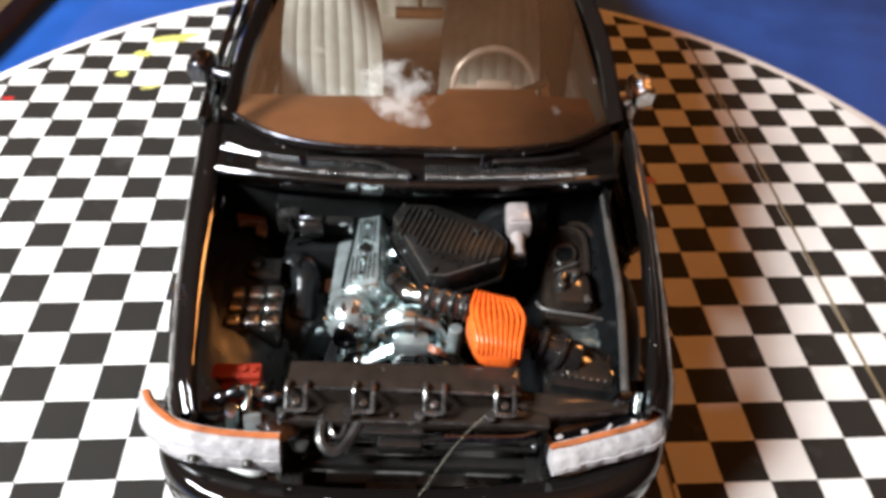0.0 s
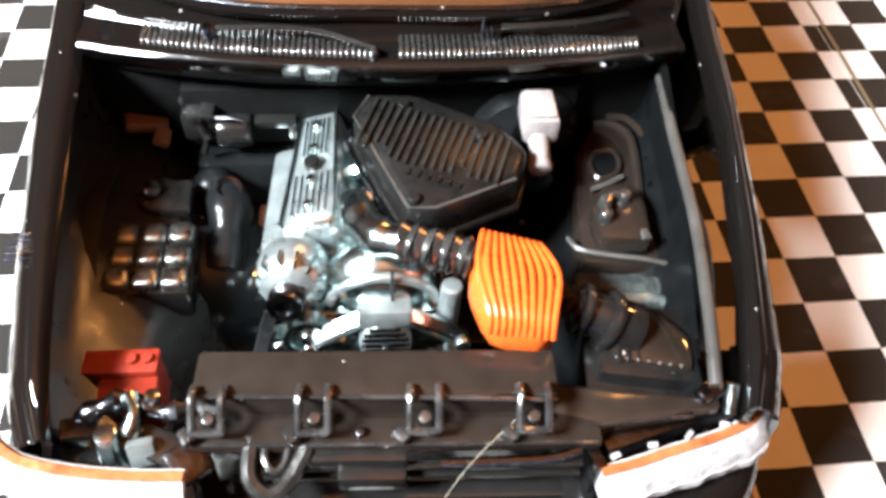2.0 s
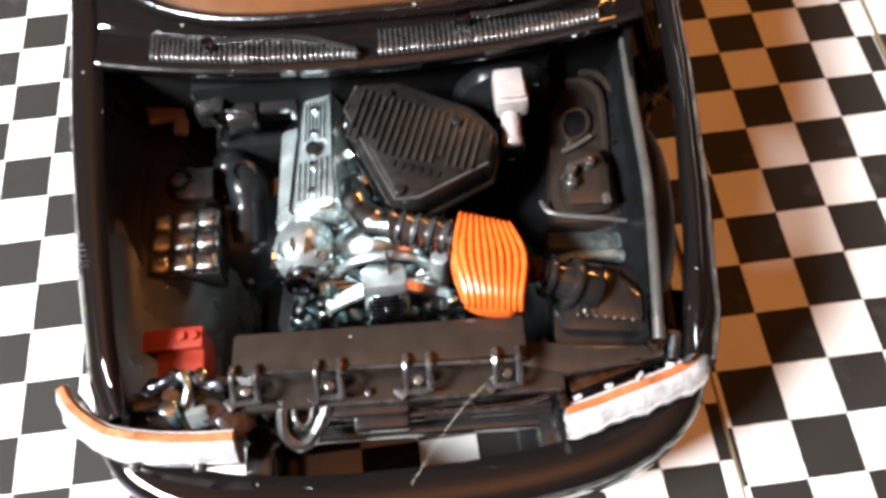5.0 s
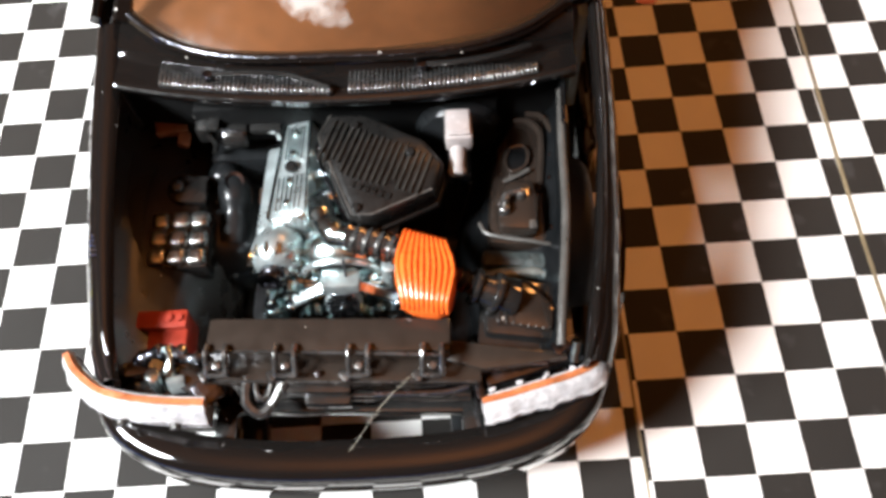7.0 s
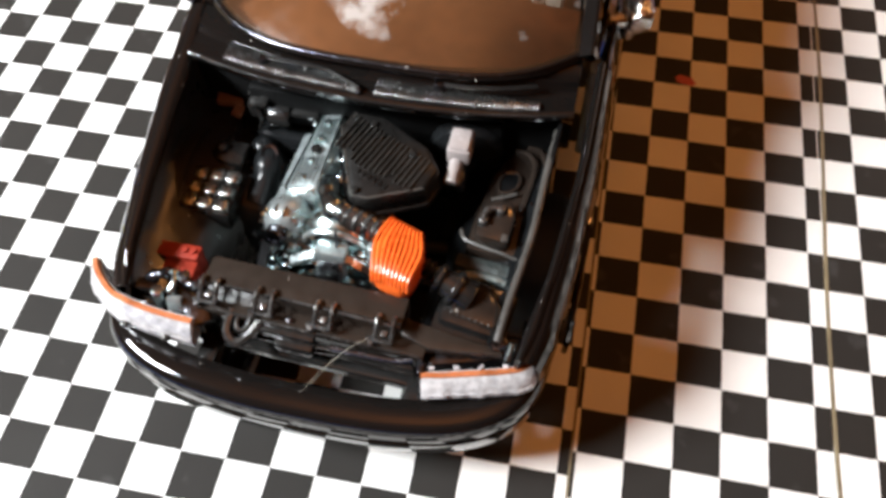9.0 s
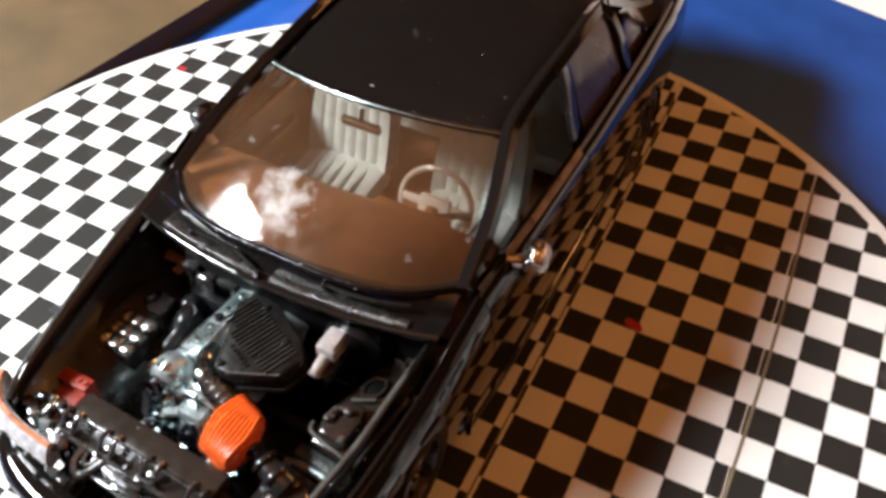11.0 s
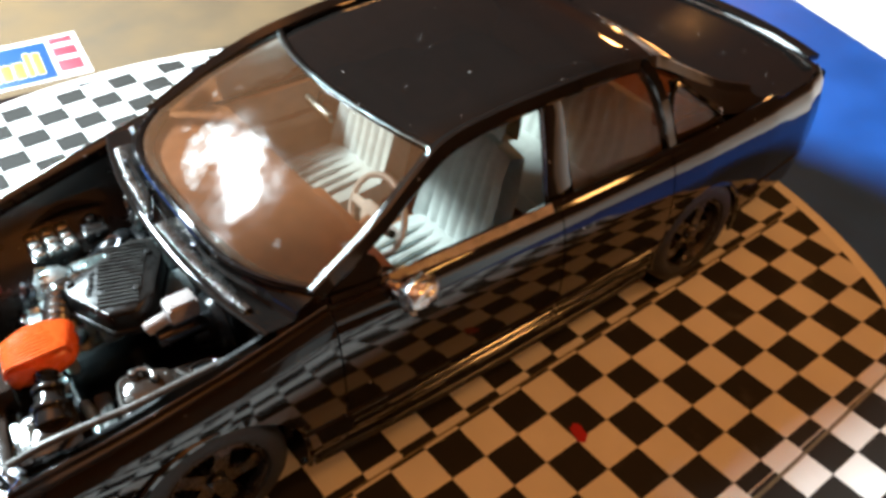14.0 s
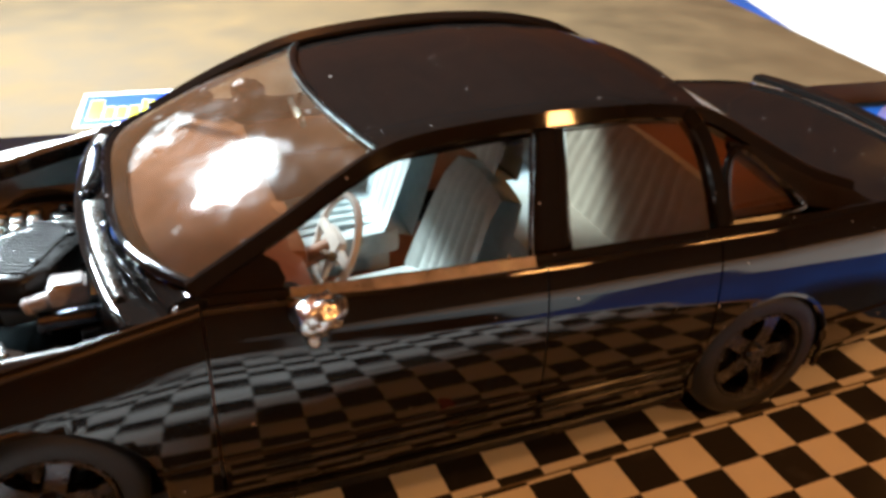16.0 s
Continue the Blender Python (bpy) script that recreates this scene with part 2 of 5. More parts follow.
AMBER = material("amber_lens_paint", (0.36, 0.11, 0.038), 0.3, grain=0.5, grain_scale=600, bump=0.4)
LENS = material("frosted_lamp_lens", (0.42, 0.40, 0.40), 0.20, grain=0.4, grain_scale=700, bump=0.5, bump_scale=1100, coat=0.5)
RED = material("red_box_plastic", (0.25, 0.022, 0.009), 0.42, grain=0.3, grain_scale=600)
BROWNBIT = material("rust_brown_plastic", (0.20, 0.075, 0.03), 0.5, grain=0.35, grain_scale=700)
WHITE = material("milky_plastic", (0.34, 0.30, 0.29), 0.25, grain=0.22, grain_scale=400, bump=0.4, bump_scale=500, coat=0.3)
SEAT = material("grey_seat_plastic", (0.48, 0.56, 0.57), 0.42, grain=0.15, grain_scale=500, bump=0.2)
TRIM = material("tan_interior_plastic", (0.26, 0.115, 0.048), 0.45, grain=0.25, grain_scale=400)
SCUFF = material("scuffed_pale_edge", (0.34, 0.27, 0.21), 0.35, grain=0.5, grain_scale=350, bump=0.3, bump_scale=500)
FOIL = material("crinkled_bare_metal", (0.70, 0.70, 0.69), 0.18, metal=1.0, grain=0.25, grain_scale=900, bump=1.0, bump_scale=700)
BOARD = material("white_board", (0.78, 0.77, 0.74), 0.6, grain=0.08, grain_scale=200)
BLUE = material("blue_painted_table", (0.010, 0.075, 0.34), 0.5, grain=0.25, grain_scale=60, bump=0.2, bump_scale=150)
BEIGE = material("beige_floor", (0.86, 0.84, 0.80), 0.7, grain=0.12, grain_scale=25)
CARD = material("brown_cardboard", (0.092, 0.056, 0.020), 0.75, grain=0.4, grain_scale=45, bump=0.2, bump_scale=200)
PRINTBLUE = material("blue_print", (0.012, 0.05, 0.36), 0.45, grain=0.1, grain_scale=300)
PRINTRED = material("red_print", (0.62, 0.03, 0.05), 0.45, grain=0.1, grain_scale=300)
PRINTYELLOW = material("yellow_print", (0.72, 0.66, 0.03), 0.45, grain=0.1, grain_scale=300)
PRINTWHITE = material("white_print", (0.74, 0.73, 0.71), 0.45, grain=0.08, grain_scale=300)
BOXORANGE = material("orange_box_edge", (0.85, 0.22, 0.06), 0.5, grain=0.1, grain_scale=100)
WALL = material("warm_plaster", (0.44, 0.28, 0.16), 0.8, grain=0.12, grain_scale=8)
CEIL = material("ceiling_plaster", (0.46, 0.33, 0.22), 0.85, grain=0.1, grain_scale=8)
TAPE = material("aged_tape", (0.17, 0.14, 0.085), 0.4, grain=0.4, grain_scale=300)
HAIR = material("pale_fibre", (0.45, 0.42, 0.32), 0.4, grain=0.2, grain_scale=900)
STAINRED = material("red_paint_spot", (0.42, 0.012, 0.015), 0.35, grain=0.2, grain_scale=800)
STAINYEL = material("yellow_paint_smear", (0.62, 0.58, 0.16), 0.4, grain=0.2, grain_scale=800)
SHEET_MID = checker_material("printed_squares", -7.35, -2.92, True)
SHEET_LEFT = checker_material("printed_squares_shifted", -7.35 + 0.365, -2.92 - 0.459, False)
SHEET_RIGHT = checker_material("printed_squares_offset", -7.35 - 0.26, -2.92, True)
CLEAR = glass_material("tinted_clear_plastic", (0.70, 0.62, 0.55), 0.03)
OPEN_PANE = glass_material("faintly_tinted_plastic", (0.84, 0.79, 0.74), 0.02)
HAZED = glass_material("hazy_brown_plastic", (0.62, 0.54, 0.46), 0.12)
SCREEN = glass_material("smeared_clear_plastic", (0.62, 0.55, 0.49), 0.095, 0.36, (-0.004, -0.014, 0.047))

# ---- shapes: millimetres in, metres out ----


def part(name, bm, mat, parent=None, label="", smooth=40):
    """Links a bmesh as one mesh object under parent."""
    mesh = bpy.data.meshes.new(name)
    bmesh.ops.scale(bm, vec=(MM, MM, MM), verts=bm.verts)
    bmesh.ops.recalc_face_normals(bm, faces=bm.faces)
    bm.to_mesh(mesh)
    bm.free()
    mesh.materials.append(mat)
    if smooth:
        mesh.shade_smooth()
        mesh.set_sharp_from_angle(angle=radians(smooth))
    ob = new(name, mesh)
    if parent:
        ob.parent = parent
    return tagged(ob, label)


def thing(name, label, category, m=None, group="", kind=""):
    ob = new(name)
    ob.empty_display_size = 0.005
    if m:
        ob.matrix_world = m
    return tagged(ob, label, category, group, kind)


def join(*bms):
    first = bms[0]
    for other in bms[1:]:
        mesh = bpy.data.meshes.new("tmp")
        other.to_mesh(mesh)
        other.free()
        first.from_mesh(mesh)
        bpy.data.meshes.remove(mesh)
    return first


def box(cx, cy, cz, sx, sy, sz, bevel=0.4, turn=(0, 0, 0), segments=2):
    bm = bmesh.new()
    bmesh.ops.create_cube(bm, size=1)
    bmesh.ops.scale(bm, vec=(sx, sy, sz), verts=bm.verts)
    if bevel:
        bmesh.ops.bevel(bm, geom=bm.edges[:], offset=min(bevel, 0.45 * min(sx, sy, sz)), segments=segments, affect="EDGES", profile=0.6)
    bmesh.ops.transform(bm, matrix=pose(cx, cy, cz, *turn), verts=bm.verts)
    return bm


def rod(a, b, r0, r1=None, seg=20, bevel=0.0):
    """A capped cylinder or cone from a to b."""
    a, b = Vector(a), Vector(b)
    bm = bmesh.new()
    bmesh.ops.create_cone(bm, cap_ends=True, segments=seg, radius1=r0, radius2=r0 if r1 is None else r1, depth=(b - a).length)
    if bevel:
        rims = [e for e in bm.edges if abs(e.verts[0].co.z - e.verts[1].co.z) < 1e-6]
        bmesh.ops.bevel(bm, geom=rims, offset=bevel, segments=2, affect="EDGES", profile=0.5)
    turn = (b - a).to_track_quat("Z", "Y").to_matrix().to_4x4()
    bmesh.ops.transform(bm, matrix=Matrix.Translation((a + b) / 2) @ turn, verts=bm.verts)
    return bm


def spline(points, steps=8):
    """Catmull-Rom through the points."""
    pts = [Vector(p) for p in points]
    pts = [2 * pts[0] - pts[1], *pts, 2 * pts[-1] - pts[-2]]
    out = []
    for i in range(1, len(pts) - 2):
        p0, p1, p2, p3 = pts[i - 1 : i + 3]
        for s in range(steps):
            t = s / steps
            out.append(0.5 * (2 * p1 + (p2 - p0) * t + (2 * p0 - 5 * p1 + 4 * p2 - p3) * t * t + (3 * p1 - p0 - 3 * p2 + p3) * t**3))
    out.append(pts[-2])
    return out


def grid(rows, close_u=False, close_v=False):
    """A surface through rows of points."""
    bm = bmesh.new()
    vs = [[bm.verts.new(p) for p in row] for row in rows]
    nu, nv = len(vs), len(vs[0])
    for i in range(nu if close_u else nu - 1):
        for j in range(nv if close_v else nv - 1):
            quad = [vs[i][j], vs[(i + 1) % nu][j], vs[(i + 1) % nu][(j + 1) % nv], vs[i][(j + 1) % nv]]
            bm.faces.new(quad)
    return bm


def tube(points, radius, seg=8, steps=6, ridges=0.0, smooth=True, flat=None):
    """A round (or, with flat=(width, height, up), a boxy) bar along the points; ridges: every other ring swells."""
    line = spline(points, steps) if smooth and len(points) > 2 else [Vector(p) for p in points]
    rings, side = [], None
    for i, p in enumerate(line):
        ahead = (line[min(i + 1, len(line) - 1)] - line[max(i - 1, 0)]).normalized()
        if flat:
            up = Vector(flat[2])
            side = ahead.cross(up).normalized()
        elif side is None:
            side = ahead.orthogonal().normalized()
        side = (side - ahead * side.dot(ahead)).normalized()
        up = side.cross(ahead)
        if flat:
            w, h = flat[0] / 2, flat[1] / 2
            c = 0.3 * min(w, h)
            rings.append([p + side * a + up * b for a, b in ((w, h - c), (w - c, h), (c - w, h), (-w, h - c), (-w, c - h), (c - w, -h), (w - c, -h), (w, c - h))])
        else:
            r = (radius[min(i, len(radius) - 1)] if isinstance(radius, (list, tuple)) else radius) * (1 + (ridges if i % 2 else 0))
            rings.append([p + side * (r * math.cos(a)) + up * (r * math.sin(a)) for a in (2 * math.pi * k / seg for k in range(seg))])
    bm = grid(rings, close_v=True)
    bm.verts.ensure_lookup_table()
    n = len(rings[0])
    bm.faces.new(bm.verts[:n][::-1])
    bm.faces.new(bm.verts[-n:])
    return bm


def plate(outline, z0, z1, bevel=0.4, turn=None):
    """An outline in x and y, raised from z0 to z1."""
    bm = bmesh.new()
    low = [bm.verts.new((x, y, z0)) for x, y in outline]
    face = bm.faces.new(low)
    up = bmesh.ops.extrude_face_region(bm, geom=[face])
    bmesh.ops.translate(bm, vec=(0, 0, z1 - z0), verts=[v for v in up["geom"] if isinstance(v, bmesh.types.BMVert)])
    if bevel:
        top = [e for e in bm.edges if abs(e.verts[0].co.z - e.verts[1].co.z) < 1e-6]
        sides = [e for e in bm.edges if abs(e.verts[0].co.z - e.verts[1].co.z) > 1e-6]
        bmesh.ops.bevel(bm, geom=top + sides, offset=bevel, segments=2, affect="EDGES", profile=0.5)
    if turn:
        bmesh.ops.transform(bm, matrix=turn, verts=bm.verts)
    return bm


def lathe(profile, seg, m):
    """Profile rows of (radius, height) turned about z, then placed by m."""
    rows = [[(r * math.cos(a), r * math.sin(a), h) for a in (2 * math.pi * k / seg for k in range(seg))] for r, h in profile]
    bm = grid(rows, close_v=True)
    bmesh.ops.transform(bm, matrix=m, verts=bm.verts)
    return bm


def lerp(table, v):
    return float(np.interp(v, [a for a, _ in table], [b for _, b in table]))


def thick(ob, mm):
    """Gives an open shell a second skin mm behind it, closed round its edge."""
    bm = bmesh.new()
    bm.from_mesh(ob.data)
    bm.normal_update()
    outer, rim = bm.faces[:], [e for e in bm.edges if e.is_boundary]
    twin = {v: bm.verts.new(v.co - v.normal * mm * MM) for v in bm.verts[:]}
    for e in rim:
        loop = e.link_loops[0]
        a, b = loop.vert, loop.link_loop_next.vert
        bm.faces.new((b, a, twin[a], twin[b]))
    for f in outer:
        bm.faces.new([twin[v] for v in reversed(f.verts)])
    bm.normal_update()
    bm.to_mesh(ob.data)
    bm.free()
    ob.data.shade_smooth()
    ob.data.set_sharp_from_angle(angle=radians(38))
    return ob


# ---- room ----
TABLE_Z = -14.0


def room():
    lo, hi, floor_z, top = -2200, 2200, -760, 1700
    w = 100
    tagged(part("floor", box(0, 0, floor_z - 50, hi - lo, hi - lo, 100, 0), BEIGE, label="beige floor far below the table"), kind="structure")
    tagged(part("ceiling", box(0, 0, top + 50, hi - lo, hi - lo, 100, 0), CEIL, label="warm plain ceiling"), kind="structure")
    for name, x, y, sx, sy in (("wall_north", 0, hi + w / 2, hi - lo + 2 * w, w), ("wall_south", 0, lo - w / 2, hi - lo + 2 * w, w), ("wall_east", hi + w / 2, 0, w, hi - lo), ("wall_west", lo - w / 2, 0, w, hi - lo)):
        tagged(part(name, box(x, y, (floor_z + top) / 2, sx, sy, top - floor_z, 0), WALL, label="plain warm plastered wall"), kind="structure")


room()

table = thing("table", "blue painted table under the round board", "table", pose(0, 0, 0, 0, 0, -19))
part("tabletop", box(-260, -365, TABLE_Z - 12, 780, 1190, 24, 3), BLUE, table)
for x, y in ((-610, -920), (120, -920), (-610, 190), (120, 190)):
    part("leg", box(x, y, (TABLE_Z - 24 - 760) / 2, 50, 50, 760 + TABLE_Z - 24, 4), BLUE, table)
# pale bench behind the table's far edge
bench = thing("bench", "cream painted bench behind the blue table", "bench", pose(0, 0, 0, 0, 0, -19))
part("seat", box(60, 595, TABLE_Z - 40, 1300, 680, 40, 4), BEIGE, bench)
for x, y in ((-540, 300), (640, 300), (-540, 900), (640, 900)):
    part("leg", box(x, y, (TABLE_Z - 60 - 760) / 2, 50, 50, 760 + TABLE_Z - 60, 4), BEIGE, bench)

# ---- round board with printed sheets ----
R_BOARD, R_SHEET = 135.5, 132.0
MID_X, MID_Y = 2.0, -7.0


def disc(radius, z0, z1, seg=128, bevel=0.6):
    return rod((MID_X, MID_Y, z0), (MID_X, MID_Y, z1), radius, seg=seg, bevel=bevel)


def sheet(x0, x1, radius, z0, z1):
    """The part of a thin round sheet between two straight cuts."""
    xs = np.linspace(max(x0 - MID_X, -radius), min(x1 - MID_X, radius), 60)
    upper = [(MID_X + x, MID_Y + math.sqrt(max(radius**2 - x * x, 0))) for x in xs]
    lower = [(x, 2 * MID_Y - y) for x, y in upper[::-1]]
    line = [p for i, p in enumerate(upper + lower) if i == 0 or (abs(p[0] - (upper + lower)[i - 1][0]) + abs(p[1] - (upper + lower)[i - 1][1])) > 1e-3]
    if math.dist(line[0], line[-1]) < 1e-3:
        line.pop()
    return plate(line, z0, z1, 0)


board = thing("display_board", "round white board covered with checkered paper", "display board")
part("disc", disc(R_BOARD, -4.0, -0.15), BOARD, board, "white round board with a bare rim")
part("pedestal", disc(62, TABLE_Z, -4.0, 64), BOARD, board, "low round foot")
SEAM_1, SEAM_2 = 41.4, 84.9
part("paper_sheet", sheet(-200, SEAM_1 + 0.2, R_SHEET, -0.15, -0.03), SHEET_LEFT, board, "black and white checkered paper", smooth=0)
part("paper_sheet", sheet(SEAM_1, SEAM_2, R_SHEET, -0.12, 0.0), SHEET_MID, board, "black and white checkered paper", smooth=0)
part("paper_sheet", sheet(SEAM_2 + 0.3, 200, R_SHEET, -0.15, -0.02), SHEET_RIGHT, board, "black and white checkered paper", smooth=0)
part("tape_strip", tube([(SEAM_2 + 0.9 + 0.6 * math.sin(y / 23), y, 0.02) for y in range(-88, 89, 8)], 0, flat=(0.7, 0.1, (0, 0, 1))), TAPE, board, "yellowed tape over a paper seam")
part("tape_strip", tube([(SEAM_1 + 0.1, y, 0.0) for y in range(-112, 113, 16)], 0, flat=(0.45, 0.1, (0, 0, 1))), TAPE, board, "curled dark paper edge")


def blot(cx, cy, rx, ry, seed, turn=0):
    rnd = random.Random(seed)
    pts = []
    for k in range(18):
        a = 2 * math.pi * k / 18
        s = 0.7 + 0.5 * rnd.random()
        x, y = rx * s * math.cos(a), ry * s * math.sin(a)
        pts.append((cx + x * math.cos(turn) - y * math.sin(turn), cy + x * math.sin(turn) + y * math.cos(turn)))
    return plate(pts, -0.02, 0.035, 0)


part("paint_spot", blot(57.2, 24.6, 2.3, 1.5, 4), STAINRED, board, "small red paint spot")
for i, (x, y, a, b) in enumerate(((-65, 92, 7, 2.2), (-72, 83, 3, 1.8), (-75.5, 72.5, 1.8, 1.5), (-67, 65.5, 2.5, 0.9))):
    part("paint_smear", blot(x, y, a, b, 20 + i, 0.35), STAINYEL, board, "yellow paint smear")
part("paint_smear", blot(-101, 60, 1.9, 0.8, 31), STAINRED, board, "reddish paint smear")

# ---- kit box beside the board ----
BOX_TOP = -4.6
kit_box = thing("kit_box", "flat brown printed box lying beside the round board", "cardboard box", pose(-0.161, -0.013, 0, 0, 0, -8))
# its own x runs away from the board, its y along the printed label
part("box_body", box(-137, 100, (TABLE_Z + BOX_TOP) / 2 - 0.3, 310, 380, BOX_TOP - TABLE_Z - 0.6, 0.8), CARD, kit_box)
part("lid", box(-137, 100, BOX_TOP - 0.4, 312, 382, 0.8, 0.3), CARD, kit_box, "brown streaked printed lid")
part("lid_edge", box(-137, -91.6, (TABLE_Z + BOX_TOP) / 2 + 1, 312, 1.6, BOX_TOP - TABLE_Z - 2, 0.3), BOXORANGE, kit_box, "orange printed edge")


def label_card():
    """A printed trade label on the lid, drawn as plain shapes."""
    z = BOX_TOP + 0.1
    card = part("label", box(-1, 0, z, 32, 39, 0.3, 0.1), PRINTWHITE, kit_box, "blue, yellow and red printed label")
    part("blue_field", box(0, -4.6, z + 0.2, 27.5, 27.0, 0.2, 0.05), PRINTBLUE, card)
    part("red_field", box(-2.0, 14.0, z + 0.2, 26.0, 7.6, 0.2, 0.05), PRINTRED, card)
    for x in (-8.4, 1.6):
        part("pale_stripe", box(x, 14.0, z + 0.35, 2.6, 6.8, 0.2, 0.05), PRINTWHITE, card)
    y = -16.2
    for w, h in ((4.6, 18.5), (3.2, 11.5), (3.2, 11.0), (3.2, 11.5), (1.9, 17.0), (2.4, 16.0)):
        part("yellow_stroke", box(9.8 - h / 2, y + w / 2, z + 0.35, h, w, 0.2, 0.08), PRINTYELLOW, card)
        y += w + 0.7


label_card()

# ---- model car ----
car = thing("model_car", "gloss black plastic model saloon without its bonnet", "model car", pose(0.0005, 0, -0.0005, -0.7, 0, -1.2))
FRONT_AXLE, REAR_AXLE, AXLE_Z = -36.0, 75.5, 12.6
RAKE = math.radians(0.7)
HALF = [(-74, 22), (-66, 32.5), (-58, 35.2), (-45, 37), (-30, 38.2), (0, 38.9), (40, 38.9), (75, 38.4), (98, 37.2), (114, 35.4), (122, 33), (126, 29)]
BELT = [(-70, 25.5), (-66, 27.4), (-62.6, 29.1), (-58, 31), (-45, 34.0), (-30, 37.4), (-14, 41.0), (0, 40.5), (40, 39.3), (70, 38.6), (100, 38.0), (118, 37.2), (130, 36.0)]
ARCHES = ((FRONT_AXLE, 13.8, 15.2), (REAR_AXLE, 13.2, 13.8))
SECTION = [(9.0, 0.925), (9.6, 0.945), (12.0, 0.972), (15.0, 0.985), (18.2, 0.993), (18.6, 0.981), (19.2, 0.981), (19.6, 0.996), (22.5, 1.0), (25.5, 1.0)]


def side_section(y):
    """Points (x, z) of the body's side from the sill up to the shoulder at y."""
    w, top = lerp(HALF, y), lerp(BELT, y)
    pts = [(w * f, z) for z, f in SECTION]
    for s, f in ((0.2, 0.998), (0.45, 0.990), (0.7, 0.975), (0.88, 0.955), (0.97, 0.937), (1.0, 0.922)):
        pts.append((w * f, 25.5 + (top - 25.5) * s))
    return pts


def arch_cut(bm, cy, cz, r):
    """Opens a wheel arch: what lies inside the circle goes, and the rest of the edge is drawn onto it."""
    inside = {v for v in bm.verts if math.hypot(v.co.y - cy, v.co.z - cz) < r}
    bmesh.ops.delete(bm, geom=[f for f in bm.faces if all(v in inside for v in f.verts)], context="FACES")
    for v in bm.verts:
        d = math.hypot(v.co.y - cy, v.co.z - cz)
        if d < r and d > 0.1:
            v.co.y, v.co.z = cy + (v.co.y - cy) * r / d, cz + (v.co.z - cz) * r / d
    bmesh.ops.delete(bm, geom=[v for v in bm.verts if not v.link_faces], context="VERTS")


def bay_edge_open(y):
    return lerp([(-66, 29.0), (-63, 29.7), (-56, 30.9), (-50, 32.2), (-34, 34.0), (-17, 34.4), (-10, 34.4)], y)


SHIFT = {1: 0.9, -1: 1.7}


def side_panel(name, y0, y1, sgn, inner=None, label=""):
    n = max(4, int((y1 - y0) / 1.2))
    rows = []
    count = None
    for i in range(n + 1):
        y = y0 + (y1 - y0) * i / n
        row = side_section(y)
        pts = []
        for (xa, za), (xb, zb) in zip(row, row[1:]):
            pts += [(xa + (xb - xa) * k / 3, za + (zb - za) * k / 3) for k in range(3)]
        pts.append(row[-1])
        if inner:
            xi, top = inner(y), row[-1][1]
            xo = row[-1][0]
            pts += [(xo + (xi - xo) * s, top + 1.0 * math.sin(math.pi * (0.12 + 0.83 * s)) - 0.35) for s in (0.15, 0.3, 0.5, 0.7, 0.85, 0.95, 1.0)]
            pts += [(xi - 0.1, top - 0.8), (xi, top - 3.2)] if sgn > 0 else [(xi + 0.1, top - 0.7), (xi + 1.0, top - 3.2)]
        rows.append([(sgn * x + SHIFT[sgn], y, z) for x, z in pts])
    bm = grid(rows)
    for cy, cz, r in ARCHES:
        arch_cut(bm, cy, cz, r)
    return thick(part(name, bm, PAINT, car, label), 0.7)


def bay_edge(y):
    return lerp([(-66, 29.2), (-62, 29.9), (-55, 30.8), (-46, 31.5), (-41, 31.8), (-33, 32.1), (-17, 32.4), (-10, 32.4)], y)


for s in (1, -1):
    side_panel("front_fender", -62.6, -14.2, s, bay_edge_open if s > 0 else bay_edge, "glossy black fender with dust specks")
    side_panel("front_door", -13.9, 32.8, s)
    side_panel("rear_door", 33.1, 63.0, s)
    side_panel("rear_quarter", 63.3, 125.2, s)
    for cy, cz, r in ARCHES:
        w = lerp(HALF, cy) * 0.985
        arc = [(s * (w + 0.1 * math.sin(math.radians(a))) + SHIFT[s], cy + r * math.cos(math.radians(a)), cz + r * math.sin(math.radians(a))) for a in range(-16, 197, 12)]
        part("arch_lip", tube(arc, 0.55, 6, 3), PAINT, car)
        well = [[(s * x + SHIFT[s], cy + (r - 0.3) * math.cos(math.radians(a)), cz + (r - 0.3) * math.sin(math.radians(a))) for a in range(-20, 201, 10)] for x in (w - 1.0, w - 5, 30.5)]
        if s < 0 or cy == REAR_AXLE:
            part("wheel_well", grid(well), FLAT, car)
    part("sill", tube([(s * a + SHIFT[s], y, z) for a, y, z in ((35.6, -20, 8.6), (36.4, 0, 8.4), (36.4, 40, 8.4), (35.8, 62, 8.6))], 0, flat=(2.2, 2.0, (0, 0, 1))), SATIN, car)

# floor pan, firewall and tail
part("floor_pan", join(box(0, 30, 8.5, 66, 70, 1.6, 0.5), box(0, 110, 10, 60, 34, 2, 0.5), box(0, 78, 10, 46, 34, 2, 0.5)), FLAT, car)
part("firewall", join(box(0, -21.5, 23, 62, 1.6, 28, 0.4), box(0, -23.2, 30, 44, 2.4, 8, 0.8), box(-6, -23.2, 18, 20, 2.4, 12, 0.8)), MATT, car)
tail = [[(x, 124.8 + 2.2 * math.cos(math.radians(90 * x / 34)) + dy, z) for x in np.linspace(-31, 31, 25)] for z, dy in ((36.2, -1.0), (35.4, 0.0), (30, 0.6), (25, 0.8), (22, 1.0))]
part("tail_panel", grid(tail), PAINT, car)
